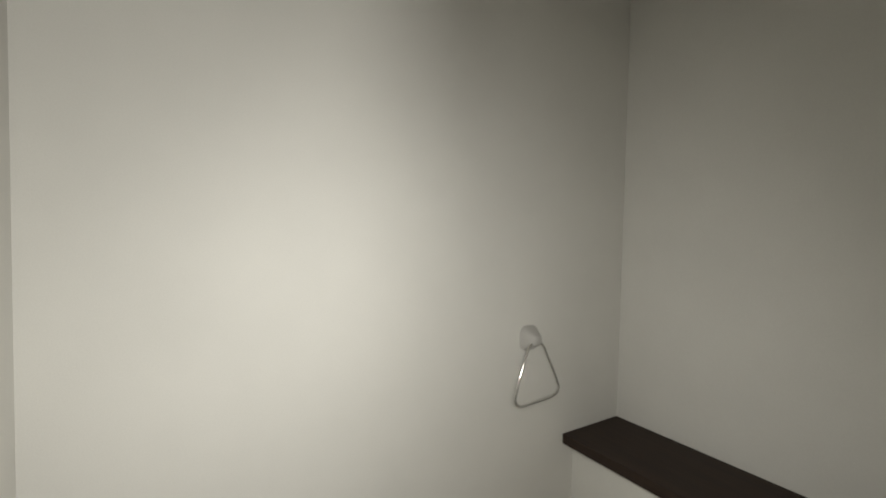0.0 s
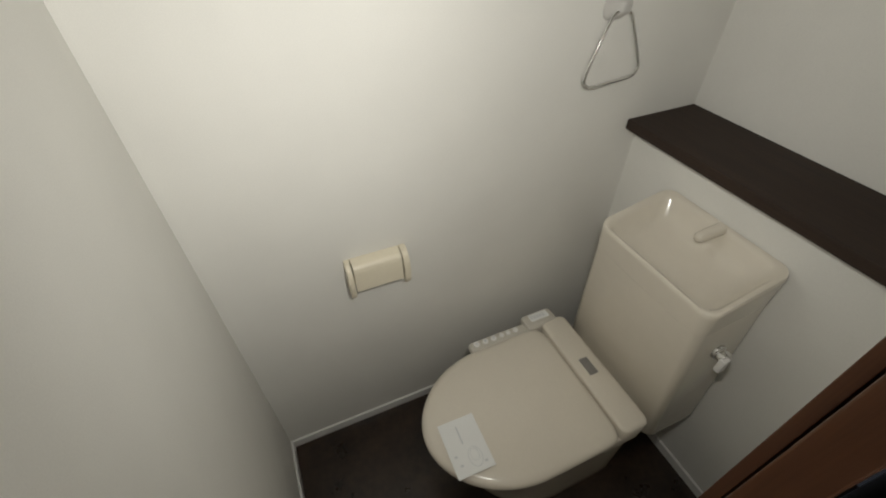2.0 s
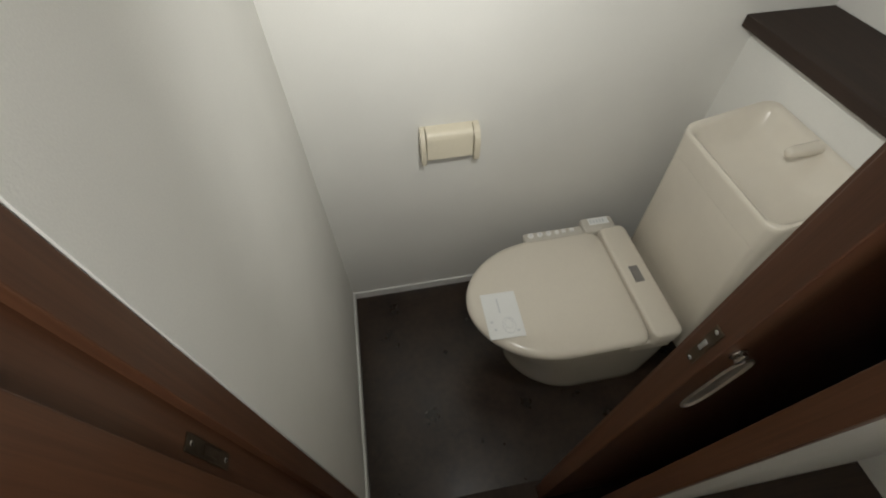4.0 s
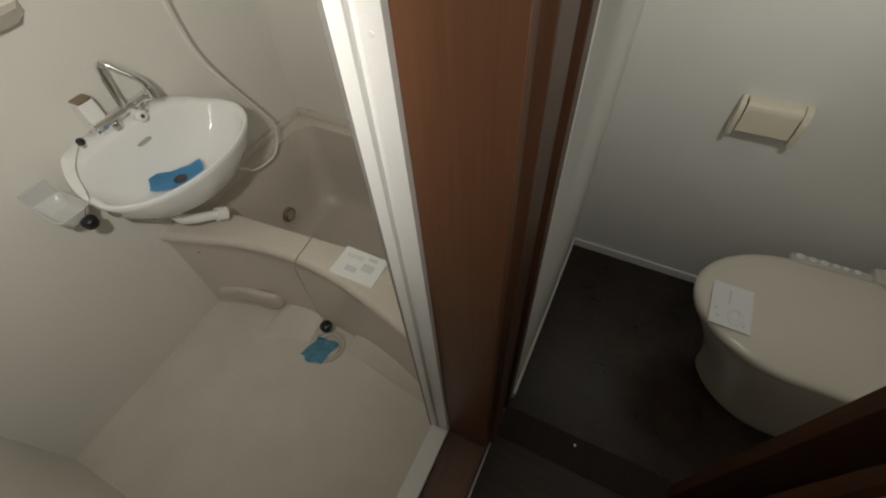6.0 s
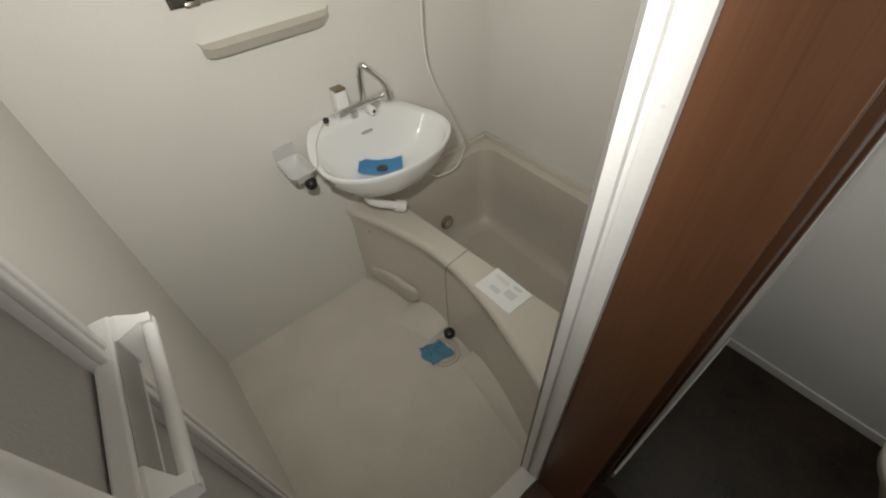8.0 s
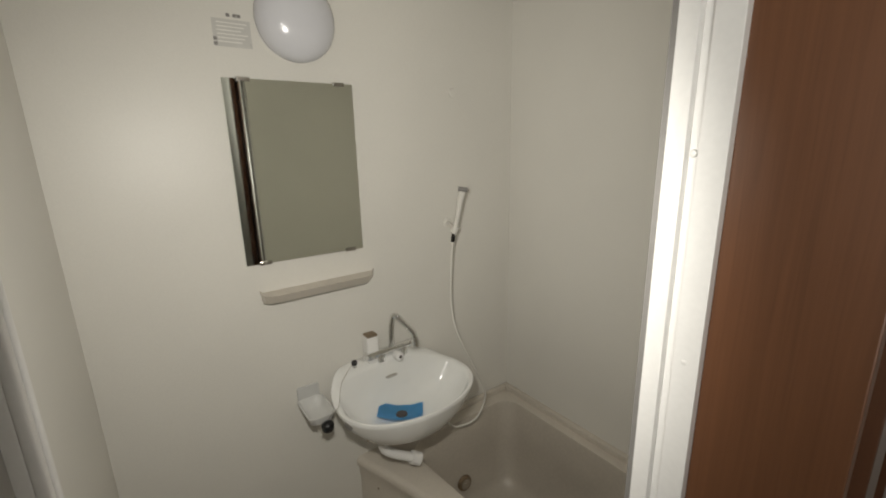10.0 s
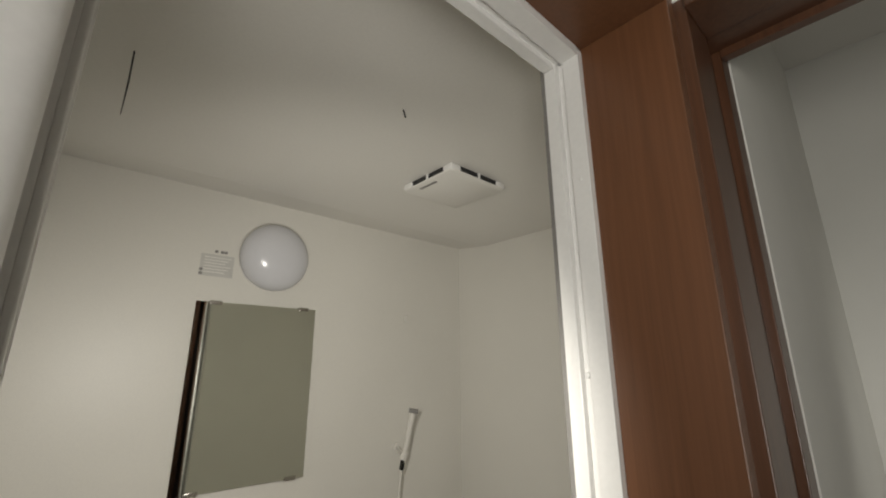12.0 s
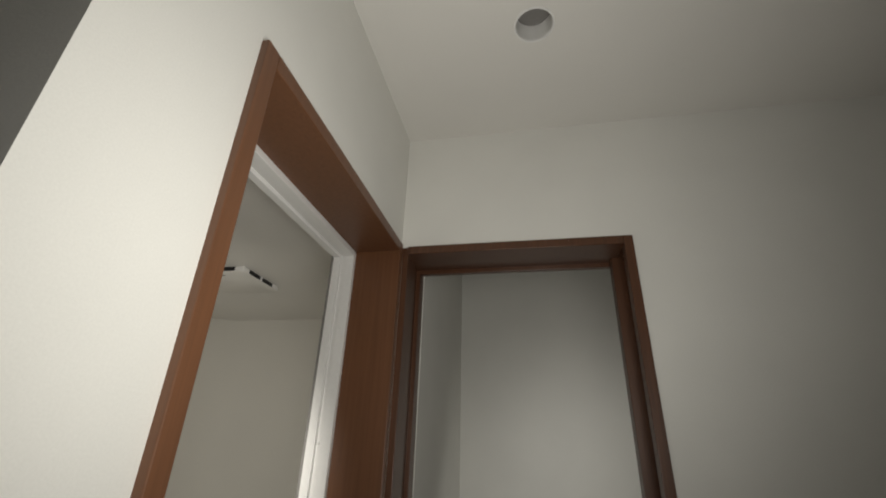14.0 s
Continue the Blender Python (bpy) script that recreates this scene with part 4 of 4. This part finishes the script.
def vent():
    x0, x1, y0, y1, z = -0.778, -0.577, 0.135, 0.346, 2.041
    cx, cy = (x0 + x1) / 2, (y0 + y1) / 2
    t = thing("ceiling_vent", cx, cy, BZ1, "square white ceiling extractor fan cover with side slots", "vent")
    hx, hy = (x1 - x0) / 2, (y1 - y0) / 2
    part("plate", loft([rounded(0, 0, hx - 0.003, hy - 0.003, 0.012, -0.018), rounded(0, 0, hx, hy, 0.014, -0.020), rounded(0, 0, hx, hy, 0.014, -0.023), rounded(0, 0, hx - 0.005, hy - 0.005, 0.012, -0.026)]), M_BATHCEIL, t, "flat white cover plate", 50)
    # solid black filler above the plate paints the slots' inner shade
    part("slot_shade", box(-hx + 0.005, hx - 0.005, -hy + 0.005, hy - 0.005, -0.019, -0.003), M_BLACK, t, "black block standing in for the shade inside the slots")
    for sx in (-1, 1):
        for sy in (-1, 1):
            part("corner_post", box(sx * (hx - 0.017) - 0.018, sx * (hx - 0.017) + 0.018, sy * (hy - 0.017) - 0.018, sy * (hy - 0.017) + 0.018, -0.0225, -0.003, 0.006), M_WHITEPL, t)
    for q in (-1, 1):
        part("rib", box(-0.003, 0.003, q * (hy - 0.005) - 0.004, q * (hy - 0.005) + 0.004, -0.020, -0.003), M_WHITEPL, t)
        part("rib", box(q * (hx - 0.005) - 0.004, q * (hx - 0.005) + 0.004, -0.003, 0.003, -0.020, -0.003), M_WHITEPL, t)
    part("latch", box(-0.050, 0.020, -hy + 0.016, -hy + 0.024, -0.0275, -0.0255, 0.0008), M_GREYPL, t, "grey latch mark")
    return t


vent()


def shower():
    t = thing("shower_head", -1.12, 0.415, 1.23, "slim pale shower wand in a wall bracket with a hose", "shower")
    part("bracket", merge(disc((-0.115, 0.05, 0.035), (1, 0, 0), 0.018, 0.008, 0.003, 24), tube([(-0.108, 0.05, 0.035), (-0.01, 0.005, 0.030)], 0.007, 12), tube([(-0.006, -0.002, 0.018), (0.002, 0.003, 0.042)], 0.0125, 16)), M_BATHWALL, t, "pale wall bracket", 50)
    part("handle", tube([(-0.004, -0.004, 0.005), (0.004, 0.005, 0.06), (0.018, 0.010, 0.13), (0.030, 0.012, 0.168)], [0.007, 0.0085, 0.010, 0.011], 14), M_BATHWALL, t, "slim pale handle", 60)
    part("tip", tube([(0.022, 0.000, 0.176), (0.040, 0.026, 0.172)], 0.008, 12), M_GREYPL, t, "grey spray tip")
    part("connector", tube([(-0.007, -0.006, -0.014), (-0.003, -0.003, 0.016)], 0.0078, 12), M_DARKTRIM, t, "dark hose connector")
    hose = smooth_line([(-0.007, -0.006, -0.012), (-0.02, -0.004, -0.10), (-0.03, 0.0, -0.25), (-0.02, 0.02, -0.38), (0.000, 0.131, -0.635), (0.000, 0.141, -0.718), (0.000, 0.090, -0.783), (0.000, -0.005, -0.776), (0.000, -0.050, -0.738), (-0.030, -0.150, -0.640)], 8)
    part("hose", tube(hose, 0.0042, 10), M_BATHWALL, t, "thin pale shower hose", 60)
    return t


shower()

# hanging cord from the ceiling and a small hook
cord = thing("hanging_wire", -0.64, -0.528, BZ1 - 0.003, "thin dark cord hanging from the bathroom ceiling", "cord")
part("cord", tube([(0, 0, 0), (0.001, 0.001, -0.06), (-0.002, 0.0, -0.118)], [0.0014, 0.0014, 0.0006], 6), M_BLACK, cord)
tick = thing("ceiling_hook", -0.477, -0.094, BZ1 - 0.003, "tiny dark loose end hanging from the ceiling", "hook")
part("end", tube([(0, 0, 0), (0.002, 0.002, -0.012), (0.006, 0.001, -0.020)], 0.0016, 6), M_BLACK, tick)


def folding_door():
    t = thing("door_2", -0.16, -0.60, 0.12, "white framed folding bathroom door with frosted panes, folded open", "door")
    t["kind"] = "structure"
    H = 1.85
    a, b = Vector((0.020, 0.004, 0)), Vector((-0.145, 0.016, 0))
    d = (b - a).normalized()
    nrm = Vector((-d.y, d.x, 0)) * -1
    def slab(u0, u1, w0, w1, z0, z1, bev=0.001):
        bm = box(u0, u1, w0, w1, z0, z1, bev)
        for v in bm.verts:
            p = a + d * v.co.x + nrm * v.co.y
            v.co = (p.x, p.y, v.co.z)
        return bm
    L = (b - a).length
    lead = part("leading_stile", merge(slab(L - 0.008, L + 0.016, -0.014, 0.008, 0.0, H, 0.003), slab(L - 0.008, L + 0.002, 0.006, 0.014, 0.0, H, 0.002), slab(L + 0.008, L + 0.016, 0.006, 0.014, 0.0, H, 0.002)), M_ALU, t, "grooved white stile", 50)
    part("leading_groove", slab(L + 0.002, L + 0.008, 0.006, 0.0095, 0.0, H, 0.0005), M_GREYPL, lead, "grey gasket in the groove")
    part("hinge_stile", loft([[(a.x + r * math.cos(k * math.tau / 28), a.y + 0.004 + r * math.sin(k * math.tau / 28), z) for k in range(28)] for z, r in ((0.0, 0.018), (0.004, 0.021), (H - 0.004, 0.021), (H, 0.018))]), M_ALU, t, "thick round white stile", 50)
    part("pane", slab(0.018, L - 0.007, -0.008, -0.002, 0.03, H - 0.03), M_RESINPANE, t, "grey frosted resin pane")
    part("rail", slab(0.018, L - 0.008, -0.014, 0.004, 0.0, 0.05, 0.002), M_ALU, t)
    part("rail", slab(0.018, L - 0.008, -0.014, 0.004, H - 0.05, H, 0.002), M_ALU, t)
    part("rear_pane", slab(0.034, L + 0.01, -0.040, -0.031, 0.0, H, 0.002), M_RESINPANE, t, "second leaf folded behind")
    q0, q1, hz = 0.012, L + 0.050, 1.080
    def bracket(u0, u1, v0, v1):
        rows = []
        for w, ua, ub, h in ((0.014, u0, u1, 0.020), (0.022, u0, u1, 0.020), (0.038, v0, v1, 0.012), (0.047, v0, v1, 0.009)):
            rows.append([(p.x, p.y, hz + z) for p, z in ((a + d * u + nrm * w, z) for u, z in ((ua, -h), (ub, -h), (ub, h), (ua, h)))])
        return loft(rows)
    grip = part("pull_handle", merge(slab(q0, q1, 0.0, 0.019, hz - 0.026, hz + 0.022, 0.003), bracket(q0 + 0.003, q0 + 0.036, q0 + 0.006, q0 + 0.018), bracket(q1 - 0.036, q1 - 0.003, q1 - 0.018, q1 - 0.006)), M_WHITEPL, t, "white plastic pull handle")
    p0, p1 = a + d * (q0 + 0.008) + nrm * 0.042, a + d * (q1 - 0.008) + nrm * 0.042
    part("grip_bar", tube([(p0.x, p0.y, hz), (p1.x, p1.y, hz)], 0.0066, 14), M_WHITEPL, grip, "rounded grip bar", 60)
    part("inner_strip", slab(q0 + 0.036, q1 - 0.036, 0.019, 0.0202, hz - 0.016, hz + 0.020, 0.0005), M_GREYSTRIP, grip, "brushed metal strip")
    return t


folding_door()
